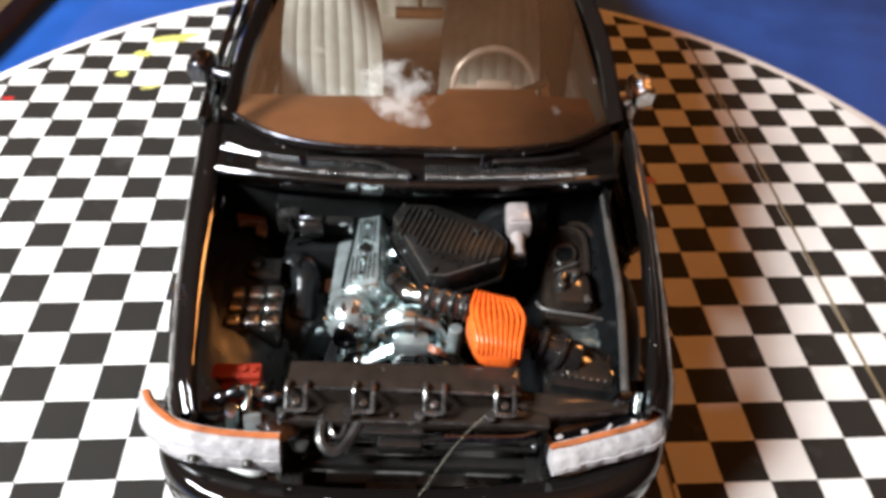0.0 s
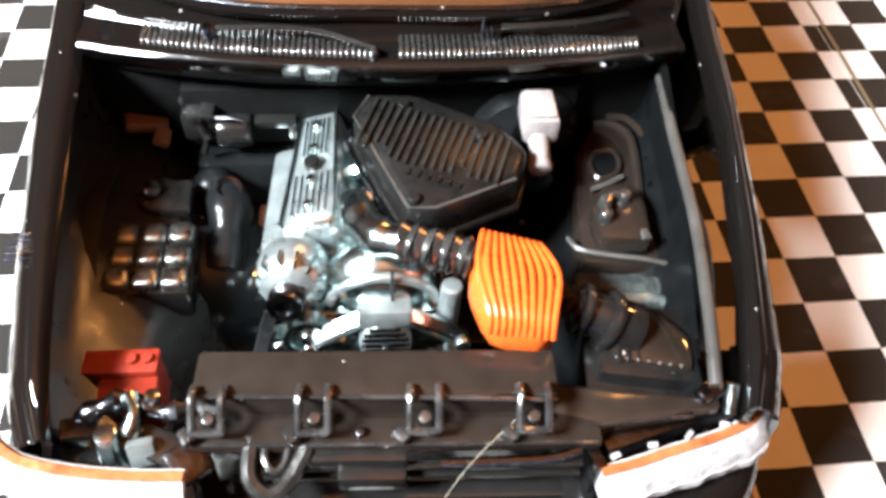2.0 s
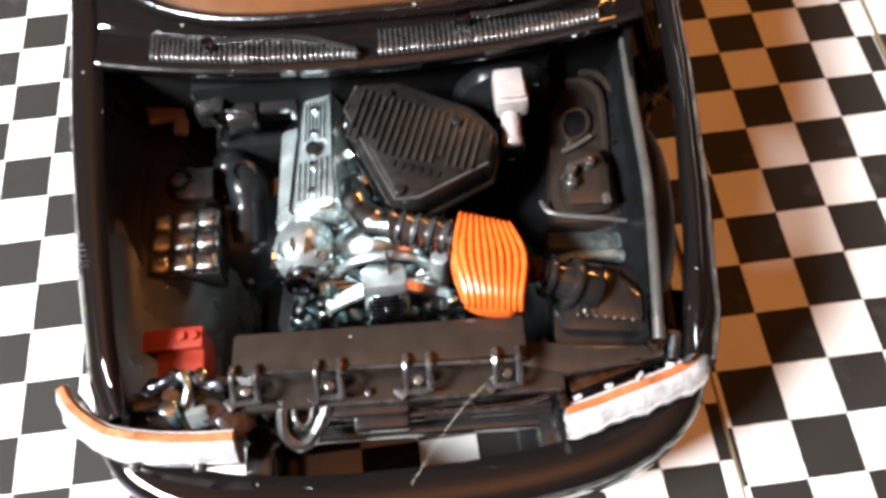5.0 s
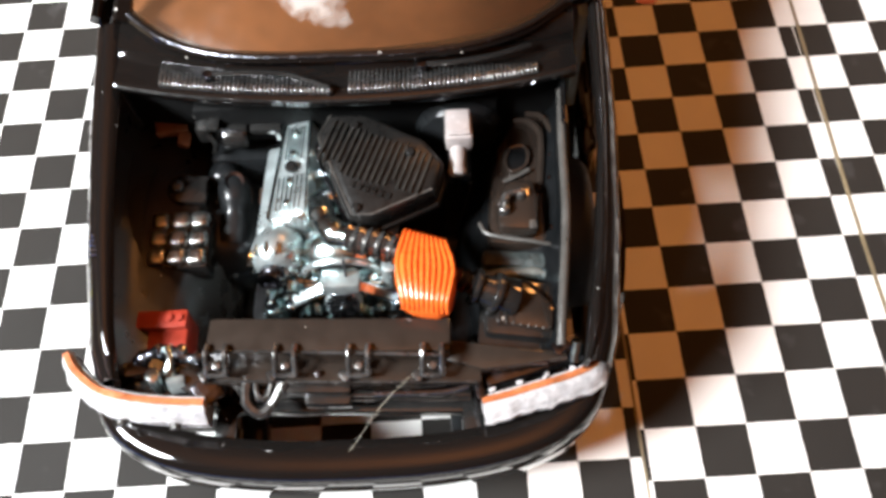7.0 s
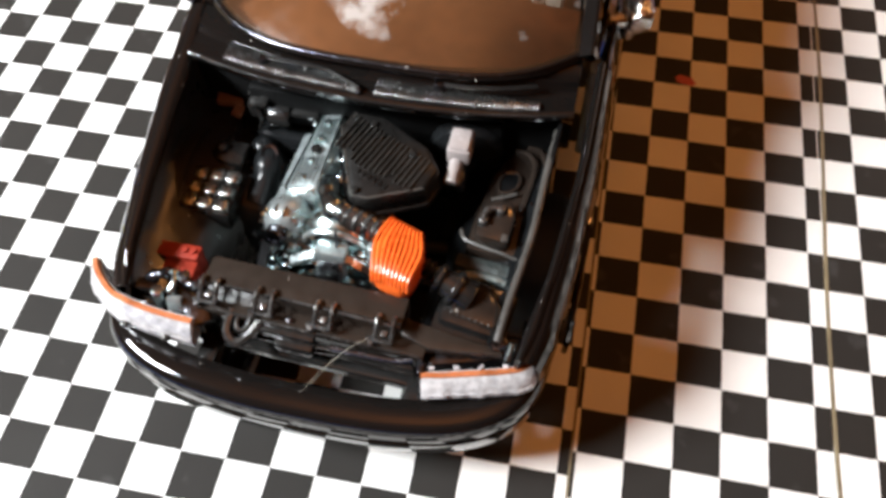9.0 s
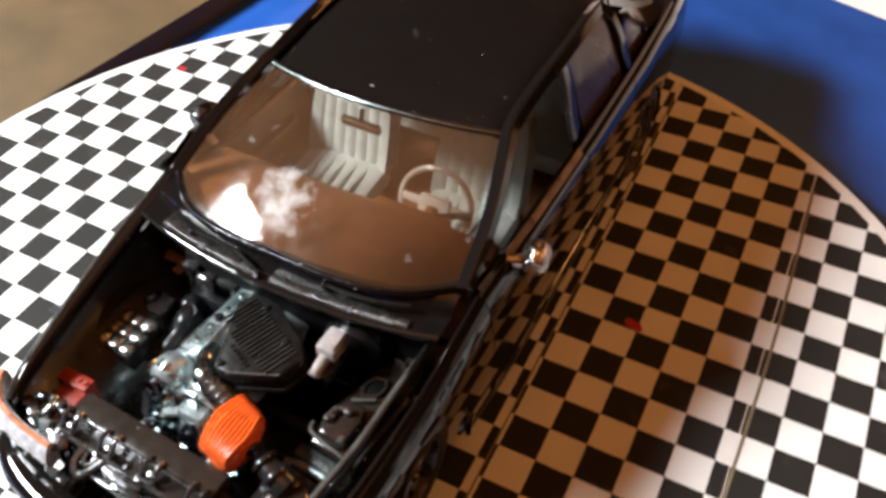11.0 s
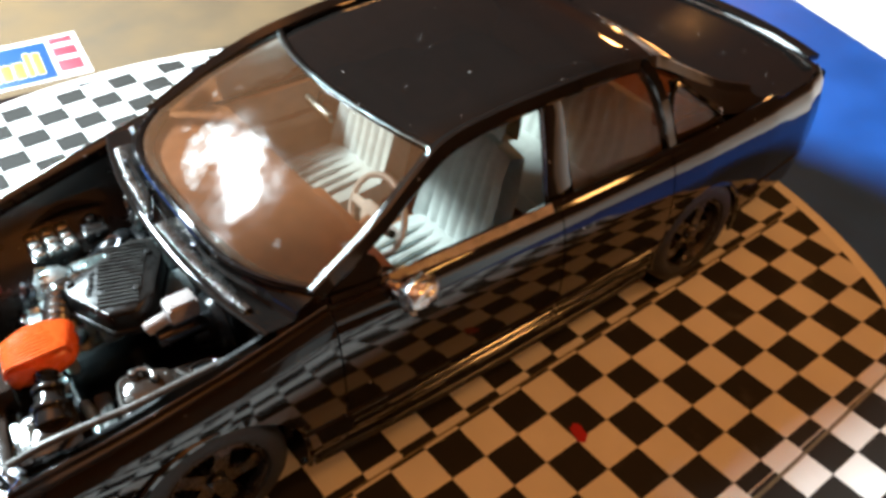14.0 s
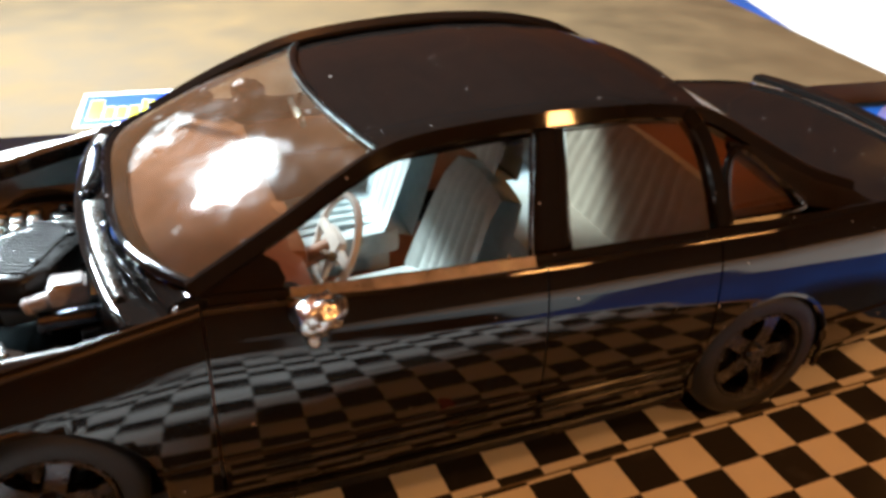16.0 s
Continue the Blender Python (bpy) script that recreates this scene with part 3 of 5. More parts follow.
for s in (1, -1):
    part("tail_lamp", box(s * 21.5, 126.5, 29.5, 15, 1.6, 6.5, 0.6, (0, 0, s * -9)), LENS, car, "pale frosted tail lamp lens")
rear_plan = [(0, 129.2), (12, 128.9), (22, 127.4), (29, 124.1), (34, 116), (36.2, 104), (36.6, 95)]


def swept_bumper(plan, section, out):
    line = spline([(x, y, 0) for x, y in ([(-x, y) for x, y in plan[:0:-1]] + plan)], 5)
    rows = []
    for i, p in enumerate(line):
        d = (line[min(i + 1, len(line) - 1)] - line[max(i - 1, 0)]).normalized()
        nrm = Vector((d.y, -d.x, 0)) * out
        rows.append([(p.x + nrm.x * o, p.y + nrm.y * o, z) for o, z in section])
    return grid(rows)


bump = [(-5.0, 21.2), (-3.2, 21.9), (-1.0, 21.8), (0.0, 21.0), (0.45, 19.5), (0.5, 17.6), (0.1, 17.2), (0.1, 16.8), (0.5, 16.4), (0.4, 13.5), (-0.3, 11.0), (-1.6, 9.6), (-4.0, 9.2)]
thick(part("rear_bumper", swept_bumper(rear_plan, [(o, z + 1.5) for o, z in bump], -1), PAINT, car), 0.8)
front_plan = [(0, -74.2), (12, -73.8), (22, -72.2), (29, -69.3), (33.3, -65), (35.3, -59), (35.9, -52)]
thick(part("front_bumper", swept_bumper(front_plan, bump, 1), PAINT, car, "deep glossy black bumper with a groove"), 0.8)
part("bumper_beam", box(0, -64.3, 19.2, 40, 1.8, 2.4, 0.5, (0, 0, -2.2)), BLACK, car)
for s in (1, -1):
    part("bumper_bracket", box(s * 16.5, -66, 17.5, 3, 7, 6, 0.6), BLACK, car)
part("exhaust_tip", lathe([(2.2, -5), (3.2, -5), (3.3, 0), (3.0, 0.4), (2.5, 0.2), (2.4, -5)], 24, Matrix.Translation((35.5, 93, 11.5)) @ pose(0, 0, 0, 0, 90, 20)), BLACK, car, "black side exhaust pipe end")

# cowl with its ribbed vents, and the wiper arms


def across(x):
    return (abs(x) / 32) ** 2.2


def cowl_front(x):
    return -28.6 + 4.7 * across(x)


def cowl_rear(x):
    return -23.5 + 5.6 * across(x)


def glass_edge(u):
    """Where the windscreen's lower edge runs, from the passenger's corner (-1) to the driver's (1)."""
    return -23.4 + 9.4 * abs(u) ** 3.6


def cowl_tilt(x):
    """The cowl sits a little crooked, higher on the passenger's side."""
    return -0.028 * x


BASE_Z = 42.4
cowl = []
for x in np.linspace(-30.8, 32.9, 49):
    e, k = across(x), cowl_tilt(x)
    a, b, lip = cowl_front(x), cowl_rear(x), 40.0 - 0.8 * e + k
    bed, base = 40.2 - 1.0 * e + k, BASE_Z - 1.9 * e + 0.5 * k
    u = min(1, abs(x) / (32.4 if x > 0 else 29.2))
    cowl.append([(x, a + 4.2, lip - 5.2), (x, a + 2.2, lip - 4.2), (x, a + 1.0, lip - 2.4), (x, a + 0.2, lip - 1.0), (x, a, lip - 0.35), (x, a + 0.35, lip), (x, a + 0.8, lip + 0.15), (x, a + 1.15, bed), (x, b - 1.0, bed), (x, b - 0.45, bed + 0.5), (x, b - 0.2, base - 0.4), (x, b, base), (x, max(b + 0.6, glass_edge(u) + 0.2), 42.5 - 0.6 * u * u - 0.2), (x, max(b, glass_edge(u)) + 2.5, 41.6)])
cowl_part = thick(part("cowl", grid(cowl), PAINT, car, "curved black cowl panel"), 0.5)
for k in range(86):
    x = -24.0 + 51.2 * k / 85
    if -0.6 < x < 1.4:
        continue
    e, lift = across(x), cowl_tilt(x)
    taper = min(1, max(0, (x - 15) / 12)) if x > 0 else min(1, max(0, (x + 8) / 8))
    z = 40.55 - 1.1 * e + lift
    near, far = cowl_front(x) + 1.25, cowl_rear(x) - 0.6 - (2.6 if x > 0 else 3.0) * taper
    part("vent_rib", tube([(x, near, z - 0.3), (x, near + 0.12, z + 0.05), (x, near + 0.4, z + 0.25), (x, far - 0.3, z + 0.25), (x, far, z)], [0.3, 0.3, 0.25, 0.2, 0.2], 6, 1, smooth=False), WORNGLINT, cowl_part, smooth=60)
part("cowl_ridge", tube([(x, cowl_front(x) + 0.2, 40.0 - 0.8 * across(x) + cowl_tilt(x) - 0.1) for x in np.linspace(-30.4, 32, 17)], 0.2, 6, 2), BLACK, cowl_part, "shiny lip in front of the vents")
for arm in ([(-17.2, -24.6, 42.0), (-12.0, -24.8, 42.2), (-7.0, -25.2, 42.1), (-3.6, -26.2, 41.7), (-0.8, -27.2, 41.3)], [(11.6, -24.2, 41.6), (16.0, -24.2, 41.7), (21.5, -23.0, 41.3), (26.5, -20.9, 40.7)]):
    wiper = part("wiper", tube(arm, 0.38, 6, 5), BLACK, car, "thin black wiper arm")
    x, y, z = arm[0]
    part("pivot", rod((x, y, z - 1.6), (x, y - 0.2, z + 0.5), 0.8, 0.6, 12, 0.1), SMOKE, wiper)

for x, y, z in ((-0.8, -27.3, 40.6), (11.0, -23.9, 40.8), (0.3, -23.2, 40.8)):
    part("washer_nozzle", rod((x, y, z - 0.5), (x, y - 0.2, z + 0.7), 0.5, 0.36, 10, 0.12), SMOKE, car)
# greenhouse
ROOF = [(8, 54.4), (14, 55.6), (24, 56.6), (38, 57.2), (50, 56.9), (60, 55.8), (67, 54.0)]
EDGE = [(8, 26.6), (24, 27.4), (40, 27.3), (67, 25.6)]
roof = []
for i, t in enumerate(np.linspace(0, 1, 37)):
    row = []
    for u in np.linspace(-1, 1, 33):
        y = 11.5 + (65.5 - 11.5) * t - 4.0 * (1 - u * u) * (1 - t) ** 4 + 3.0 * (1 - u * u) * t**4
        x = u * lerp(EDGE, y)
        z = lerp(ROOF, y) - 1.3 * abs(u) ** 2 - 2.2 * max(0, (abs(u) - 0.82) / 0.18) ** 2 * 0.6
        row.append((x, y, z))
    roof.append(row)
thick(part("roof", grid(roof), PAINT, car, "smooth glossy black roof"), 0.8)


def screen_rows(base, top, nu=22, nv=14, bulge=1.8):
    rows = []
    for j in range(nv + 1):
        t = j / nv
        rows.append([Vector(base(u)).lerp(Vector(top(u)), t) + Vector((0, -0.6, 0.8)) * bulge * math.sin(math.pi * t) * (1 - 0.5 * u * u) for u in np.linspace(-1, 1, nu + 1)])
    return rows


def ws_base(u):
    return (32.4 * u, glass_edge(u), 42.5 - 0.6 * u * u - 0.5 * u)


def ws_top(u):
    return (26.3 * u, 7.2 + 4.3 * u * u, 54.5 - 1.0 * u * u)


shield = part("windscreen", grid(screen_rows(ws_base, ws_top)), SCREEN, car, "brown-tinted clear plastic windscreen with painted warm haze and a whitish glue smear", smooth=80)
part("windscreen_frame", tube([ws_base(u) for u in np.linspace(-1, 1, 13)], 0.8, 8, 2), PAINT, car)
# thin bright tubes added in place of highlights along the black screen rims
part("bright_edge", tube([(x, y - 0.75, z + 0.55) for x, y, z in (ws_top(u) for u in np.linspace(-0.97, 1, 13))], 0.2, 6, 2), CHROME, shield, "thin bright tube as the highlight under the roof")
part("bright_edge", tube([(x, y - 0.5, z + 0.75) for x, y, z in (ws_base(u) for u in np.linspace(-1, 1, 13))], 0.16, 6, 2), SMOKE, shield)
part("windscreen_header", tube([(x, y - 0.2, z + 0.2) for x, y, z in (ws_top(u) for u in np.linspace(-1, 1, 13))], 0.7, 8, 2), PAINT, car, "black header bar with a bright edge")


def back_base(u):
    return (27.5 * u, 92.0 - 3.5 * u * u, 40.2 - 1.2 * u * u)


def back_top(u):
    return (24.0 * u, 68.6 - 3.2 * u * u, 53.8 - 1.4 * u * u)


rows = screen_rows(back_base, back_top, bulge=0.0)
part("rear_window", grid([[p + Vector((0, 0.5, 0.6)) * math.sin(math.pi * j / 10) for p in row] for j, row in enumerate(rows)]), CLEAR, car, "clear plastic rear window", smooth=80)
part("rear_window_frame", tube([back_base(u) for u in np.linspace(-1, 1, 11)], 0.7, 8, 2), PAINT, car)

deck = []
for t in np.linspace(0, 1, 20):
    row = []
    for u in np.linspace(-1, 1, 29):
        y = 90 + (125.4 - 90) * t + 2.0 * (1 - u * u) * (t - 0.15)
        half = lerp(HALF, min(y, 125)) * 0.925
        z = lerp([(88, 40.0), (100, 39.6), (114, 38.8), (124, 38.4), (128, 37.6)], y) - 2.2 * abs(u) ** 3
        row.append((half * u, y, z))
    deck.append(row)
thick(part("boot_lid", grid(deck), PAINT, car, "long glossy black boot lid"), 0.7)
part("boot_lip", tube([(x, 126.2 - 3.0 * (x / 28) ** 2, 39.2 - 1.0 * (x / 28) ** 2) for x in range(-28, 29, 7)], 0, flat=(3.4, 1.4, (0, 0, 1))), PAINT, car, "low boot lip spoiler")

for s in (1, -1):
    S = lambda pts: [(s * x, y, z) for x, y, z in pts]
    out = (s * 0.85, 0, 0.5)
    belt = S([(34.8, -13, 41.2), (35.5, 0, 40.7), (35.8, 30, 39.8), (35.6, 62, 39.0), (35.0, 84, 38.4), (34.2, 100, 38.1)])
    part("belt_moulding", tube(belt, 0, flat=(1.5, 1.5, out)), PAINT, car, "belt moulding with a scuffed pale edge" if s > 0 else "")
    pillar = S([(33.6, -14.8, 41.9), (31.9, -3.2, 47.8), (29.3, 6, 52.0), (27.4, 13.5, 54.2), (27.3, 24, 55.4), (27.6, 36, 55.9), (27.2, 50, 55.5), (26.4, 60, 54.0), (25.8, 66, 52.0), (26.6, 76, 47.0), (28.2, 86, 42.2), (29.5, 95, 39.4)])
    part("roof_rail", tube(pillar, 0, flat=(2.6, 2.6, out), steps=8), PAINT, car, "curved roof rail running into the windscreen pillar")
    part("drip_edge", tube([(x + s * 0.9, y, z + 0.3) for x, y, z in pillar[3:9]], 0.3, 6, 6), PAINT, car)
    part("b_pillar", grid([S([(35.2, 32.0, 38.4), (33.0, 32.3, 43.5), (30.4, 32.6, 50), (28.0, 33.0, 55.6)]), S([(35.6, 32.6, 38.4), (33.5, 33, 43.5), (30.9, 33.2, 50), (28.5, 33.4, 55.6)]), S([(35.6, 37.6, 38.4), (33.5, 37.4, 43.5), (30.9, 37.1, 50), (28.5, 36.8, 55.6)]), S([(35.2, 38.4, 38.4), (33.0, 38.2, 43.5), (30.4, 37.8, 50), (28.0, 37.4, 55.6)])]), PAINT, car)
    part("door_pillar", tube(S([(35.0, 64.6, 38.2), (32.4, 63.2, 45), (29.4, 61, 51), (27.0, 58.6, 54.6)]), 0, flat=(2.6, 2.2, out)), PAINT, car)
    part("window_corner", grid([S([(34.2, -15, 41.4), (33.2, -8.0, 45.0), (32.9, -6.0, 45.9)]), S([(35.2, -9, 41.0), (34.4, -6, 42.8), (33.6, -4.0, 44.6)]), S([(35.4, -4, 40.9), (35.0, -3.6, 41.6), (34.6, -3.2, 42.6)])]), PAINT, car)
    sail = grid([S([(29.6, 66, 50.6), (28.8, 72, 48.8), (29.2, 79, 45.4), (29.8, 87, 41.8), (30.4, 95, 39.6)]), S([(29.8, 66.2, 50.0), (30.6, 73, 46.4), (31.6, 80, 42.8), (32.0, 87, 40.6), (32.4, 96, 39.0)]), S([(30.2, 66.6, 49.0), (31.6, 73.6, 44.4), (33.2, 80.6, 40.0), (34.0, 88, 38.6), (34.0, 98, 38.2)])])
    thick(part("rear_pillar", sail, PAINT, car, "broad rear pillar"), 0.8)
    part("quarter_frame", tube(S([(33.9, 67, 39.2), (33.8, 79.0, 39.2), (33.2, 81.2, 40.6), (31.7, 75.2, 45.0), (30.3, 68.4, 49.4), (30.6, 66.2, 48.0), (32.2, 66.2, 43.5), (33.9, 67, 39.2)]), 0.7, 6, 3), PAINT, car)
    part("quarter_glass", grid([S([(33.7, 67, 39.3), (33.5, 80, 39.6)]), S([(31.9, 66.6, 44.5), (31.6, 75.6, 44.6)]), S([(30.4, 66.4, 48.6), (30.2, 68.6, 48.9)])]), HAZED, car, smooth=80)
    part("rear_door_glass", grid([S([(34.6, y, 38.9), (32.2, y, 45.0), (29.6, y, 50.8), (27.9, y - (1.5 if y > 50 else 0), 54.6)]) for y in np.linspace(38, 62.5, 8)]), HAZED, car, "clear rear door window with a warm reflection", smooth=80)
    part("window_channel", tube(S([(35.0, 31.4, 39.2), (32.6, 31.8, 45.5), (30.0, 32.2, 51), (28.4, 32.4, 55)]), 0.35, 6, 3), SMOKE, car, "thin bright window channel")

# the passenger's front window is shut, the driver's wound down
rail_z = [(-13.4, 42.4), (-3, 47.6), (6, 52.0), (13.5, 54.2), (31.6, 55.4)]
rail_x = [(-13.4, 33.5), (-3, 31.7), (6, 29.3), (13.5, 27.4), (31.6, 27.4)]
pane = []
for y in np.linspace(-11, 31.4, 12):
    x1, z1 = lerp(rail_x, y), lerp(rail_z, y)
    pane.append([(-(34.8 + (x1 - 34.8) * t), y, 39.6 + (z1 - 39.6) * t) for t in (0, 0.33, 0.66, 1)])
part("front_door_glass", grid(pane), OPEN_PANE, car, "faintly tinted front door window", smooth=80)
part("scuffed_sill", tube([(36.0, -3.0, 41.0), (36.3, 8, 40.6), (36.5, 20, 40.3), (36.5, 31.4, 39.9)], 0, flat=(1.7, 0.5, (0.8, 0, 0.6))), SCUFF, car, "pale scuffed edge of the driver's door")
for s in (1, -1):
    for y0, y1 in ((-13.0, 32.4), (33.6, 60.5)):
        for z, f in ((16.6, 0.992), (14.4, 0.985)):
            part("side_moulding", tube([(s * (lerp(HALF, y) * f + 0.1) + SHIFT[s], y, z) for y in np.linspace(y0, y1, 9)], 0, flat=(0.7, 0.9, (0, 0, 1)), steps=2), BLACK, car)
# five short scratches on the passenger's fender
for k in range(5):
    y = -44.2 - 0.7 * k
    part("scratch", tube([(-34.2, y, 33.75), (-32.8, y - 0.1, 34.1), (-31.6, y - 0.15, 34.12)], 0.07, 5, 4), FOIL, car)

# the cabin stands a little taller than its plan and leans to the driver's side
for ob in car.children_recursive:
    if ob.type == "MESH" and ob.name.split(".")[0] in ("roof", "windscreen", "windscreen_frame", "bright_edge", "windscreen_header", "rear_window", "roof_rail", "drip_edge", "b_pillar", "door_pillar", "rear_pillar", "quarter_frame", "quarter_glass", "rear_door_glass", "front_door_glass", "window_channel"):
        for v in ob.data.vertices:
            high = min(1, max(0, (v.co.z - 0.043) / 0.010))
            v.co.z += 0.10 * max(0, v.co.z - 0.039)
            v.co.x *= 0.90 - 0.03 * high if v.co.x < 0 else 1 + 0.045 * high

# door mirrors: crumpled bright metal foil on the driver's side, black on the other
for s, mat, label, mx, my, mz in ((1, FOIL, "crumpled bare metal door mirror", 40.6, -0.6, 40.3), (-1, SMOKE, "dark chrome door mirror", -37.4, 3.4, 42.0)):
    head = bmesh.new()
    bmesh.ops.create_uvsphere(head, u_segments=28, v_segments=18, radius=1)
    bmesh.ops.scale(head, vec=(2.6, 3.9, 2.7), verts=head.verts)
    rnd = random.Random(8)
    for v in head.verts:
        k = 0.20 if s > 0 else 0.05
        v.co *= 1 + k * noise.noise(v.co * 0.75) + 0.5 * k * noise.noise(v.co * 2.1)
        v.co.y = max(v.co.y, -2.8)
    bmesh.ops.transform(head, matrix=pose(mx, my, mz, 4, 0, s * 12), verts=head.verts)
    mirror = part("door_mirror", head, mat, car, label, smooth=50)
    part("mirror_arm", join(rod((mx - s * 6.0, my - 2.6, mz - 0.7), (mx - s * 1.4, my - 1.0, mz - 0.5), 1.5, 1.2, 12, 0.2), rod((mx - s * 1.2, my - 0.6, mz - 1.7), (mx - s, my - 0.4, mz - 5.1), 1.2, 0.9, 10, 0.2)), mat, mirror)

# head lamps


def lamp_block(plan, z0, z1, deep, label):
    """A wrapped lens whose top edge follows the plan, from the inner end to the corner, sloping out to its foot."""
    line = spline([(x, y, 0) for x, y in plan], 5)
    up = Vector((0, 0, 1))
    rows, trim = [], []
    for i, p in enumerate(line):
        t = i / (len(line) - 1)
        d = (line[min(i + 1, len(line) - 1)] - line[max(i - 1, 0)]).normalized()
        out = Vector((d.y, -d.x, 0))
        out = -out if out.y > 0.05 or (abs(out.y) <= 0.05 and out.x * p.x < 0) else out
        k = 1 + 0.05 * math.sin(19 * t) + 0.05 * math.sin(47 * t)
        end = max(0, (t - 0.8) / 0.2)
        top, foot, reach = z1 + 0.6 * t, z0 + 2.0 * end * end, deep * (1 - 0.35 * end)
        h = top - foot
        rows.append([p - out + up * (foot + 0.5), p + out * (reach * 0.85) + up * foot, p + out * reach * k + up * (foot + 0.3 * h), p + out * (reach * 0.78 * k) + up * (foot + 0.62 * h), p + out * (reach * 0.45) + up * (foot + 0.86 * h), p + out * 0.3 + up * top, p - out + up * (top - 0.1)])
        trim.append(p - out * 0.25 + up * (top + 0.12))
    bm = grid(rows, close_v=True)
    bm.verts.ensure_lookup_table()
    bm.faces.new(bm.verts[:7])
    bm.faces.new(bm.verts[-7:])
    lens = part("head_lamp", bm, LENS, car, label)
    part("amber_strip", tube(trim, 0, flat=(0.85, 0.45, (0, 0, 1)), steps=1), AMBER, lens, "thin amber strip along the lamp's top")
    part("lens_rib", tube([r[2] * 0.5 + r[3] * 0.5 for r in rows], 0.14, 6, 1), LENS, lens)
    return lens


lens_l = lamp_block([(-17.4, -65.8), (-21.6, -65.6), (-26.4, -65.0), (-30.9, -63.8), (-33.7, -61.8), (-35.2, -60.2), (-36.1, -58.6)], 22.8, 27.8, 1.8, "frosted clear head lamp, loose and standing proud")
for x, y in ((-28.6, -67.2), (-21.6, -68.05)):
    part("bulb", rod((x, y + 0.8, 25.0), (x, y, 24.8), 0.75, 0.65, 14, 0.1), STAY, lens_l, "dull bulb behind the lens")
part("lamp_bucket", box(-24.8, -61.9, 21.6, 17, 3.2, 7, 0.8, (0, 0, -12)), BLACK, car, "dark lamp bucket")
lamp_block([(17.7, -66.4), (20.8, -65.8), (23.8, -65.0), (27.4, -64.1), (30.4, -63.2), (32.5, -62.1), (33.7, -60.4)], 22.2, 25.8, 2.2, "frosted clear head lamp")
housing = part("lamp_housing", join(box(24.6, -60.9, 24.2, 14, 3.6, 4.4, 0.7, (0, 0, 16)), box(17.3, -64.2, 23.6, 1.2, 3.6, 5.4, 0.4, (0, 0, 10))), SMOKE, car, "dark lamp housing")
for k in range(0, 7, 2):
    part("reflector_tooth", box(19.0 + 1.75 * k, -64.9 + 0.44 * k + 0.25 * math.sin(3 * k), 26.3, 0.9, 0.5, 0.5, 0.15, (0, 0, 19 + 30 * math.sin(5 * k))), LENS, housing, "pale reflector tooth" if k == 0 else "")
part("housing_rim", tube([(17.0, -63.2, 27.4), (21.0, -62.2, 27.8), (25.0, -61.0, 28.0), (29.5, -59.8, 28.2)], 0.3, 6, 4), SMOKE, housing)

# wheels


def wheel(cy, s):
    m = Matrix.Translation((s * (29.6 if s > 0 and cy < 0 else 33.0) + SHIFT[s], cy, AXLE_Z + 0.5 + cy * math.sin(RAKE) + 0.2)) @ pose(0, 0, 0, 0, 90 * s, 0)
    w = part("wheel", lathe([(8.6, 4.2), (9.0, 5.0), (10.0, 5.2), (11.6, 4.9), (12.4, 4.2), (12.7, 3.2), (12.7, -3.6), (12.2, -4.6), (9.5, -5.0), (8.6, -4.0)], 48, m), RUBBER, car, "black rubber tyre with a dull sidewall")
    part("rim", lathe([(8.7, 4.4), (8.5, 4.7), (8.0, 4.6), (7.7, 3.6), (7.5, 1.0), (7.3, -3.5), (0.01, -3.6)], 48, m), SMOKE, w, "dark chrome rim")
    for k in range(5):
        a = math.radians(72 * k + 18)
        c, si = math.cos(a), math.sin(a)
        pts = []
        for r, half, h in ((0.9, 1.9, 3.4), (3.2, 1.8, 3.8), (5.6, 1.6, 3.7), (7.9, 2.2, 3.3)):
            pts.append([(r * c - q * si, r * si + q * c, hh) for q, hh in ((-half, h - 1.6), (-half * 0.8, h), (half * 0.8, h), (half, h - 1.6))])
        spoke = grid(pts)
        bmesh.ops.transform(spoke, matrix=m, verts=spoke.verts)
        thick(part("spoke", spoke, SMOKE, w), 0.5)
    hub = lathe([(0.01, 4.6), (1.3, 4.5), (1.7, 4.0), (1.8, 2.0)], 20, m)
    part("hub_cap", hub, SMOKE, w)
    return w


for cy in (FRONT_AXLE, REAR_AXLE):
    for s in (1, -1):
        wheel(cy, s)
    part("axle", rod((-30, cy, AXLE_Z), (30, cy, AXLE_Z), 1.2, seg=12), FLAT, car)

# ---- inside the cabin ----
part("cabin_tub", join(box(0, 30, 10.5, 60, 92, 1.6, 0.5), box(0, 12, 13.5, 10, 56, 7, 2.0)), TRIM, car, "tan cabin floor with a tunnel")
dash = []
for x in np.linspace(-31, 31, 25):
    hump = 1.4 * math.exp(-(((x - 14) / 9) ** 2))
    dash.append([(x, -20.8 + 4.2 * (abs(x) / 31) ** 2, 40.4), (x, -10, 40.5 + hump), (x, -2.0, 39.6 + hump), (x, 1.4, 37.4 + hump), (x, 2.2, 33.0), (x, 0.6, 28.0), (x, -2, 24.0)])
part("dashboard", grid(dash), TRIM, car, "tan-brown moulded dashboard")
part("instrument_hood", box(14, -0.4, 37.0, 17, 5.5, 4.5, 1.4), TRIM, car)
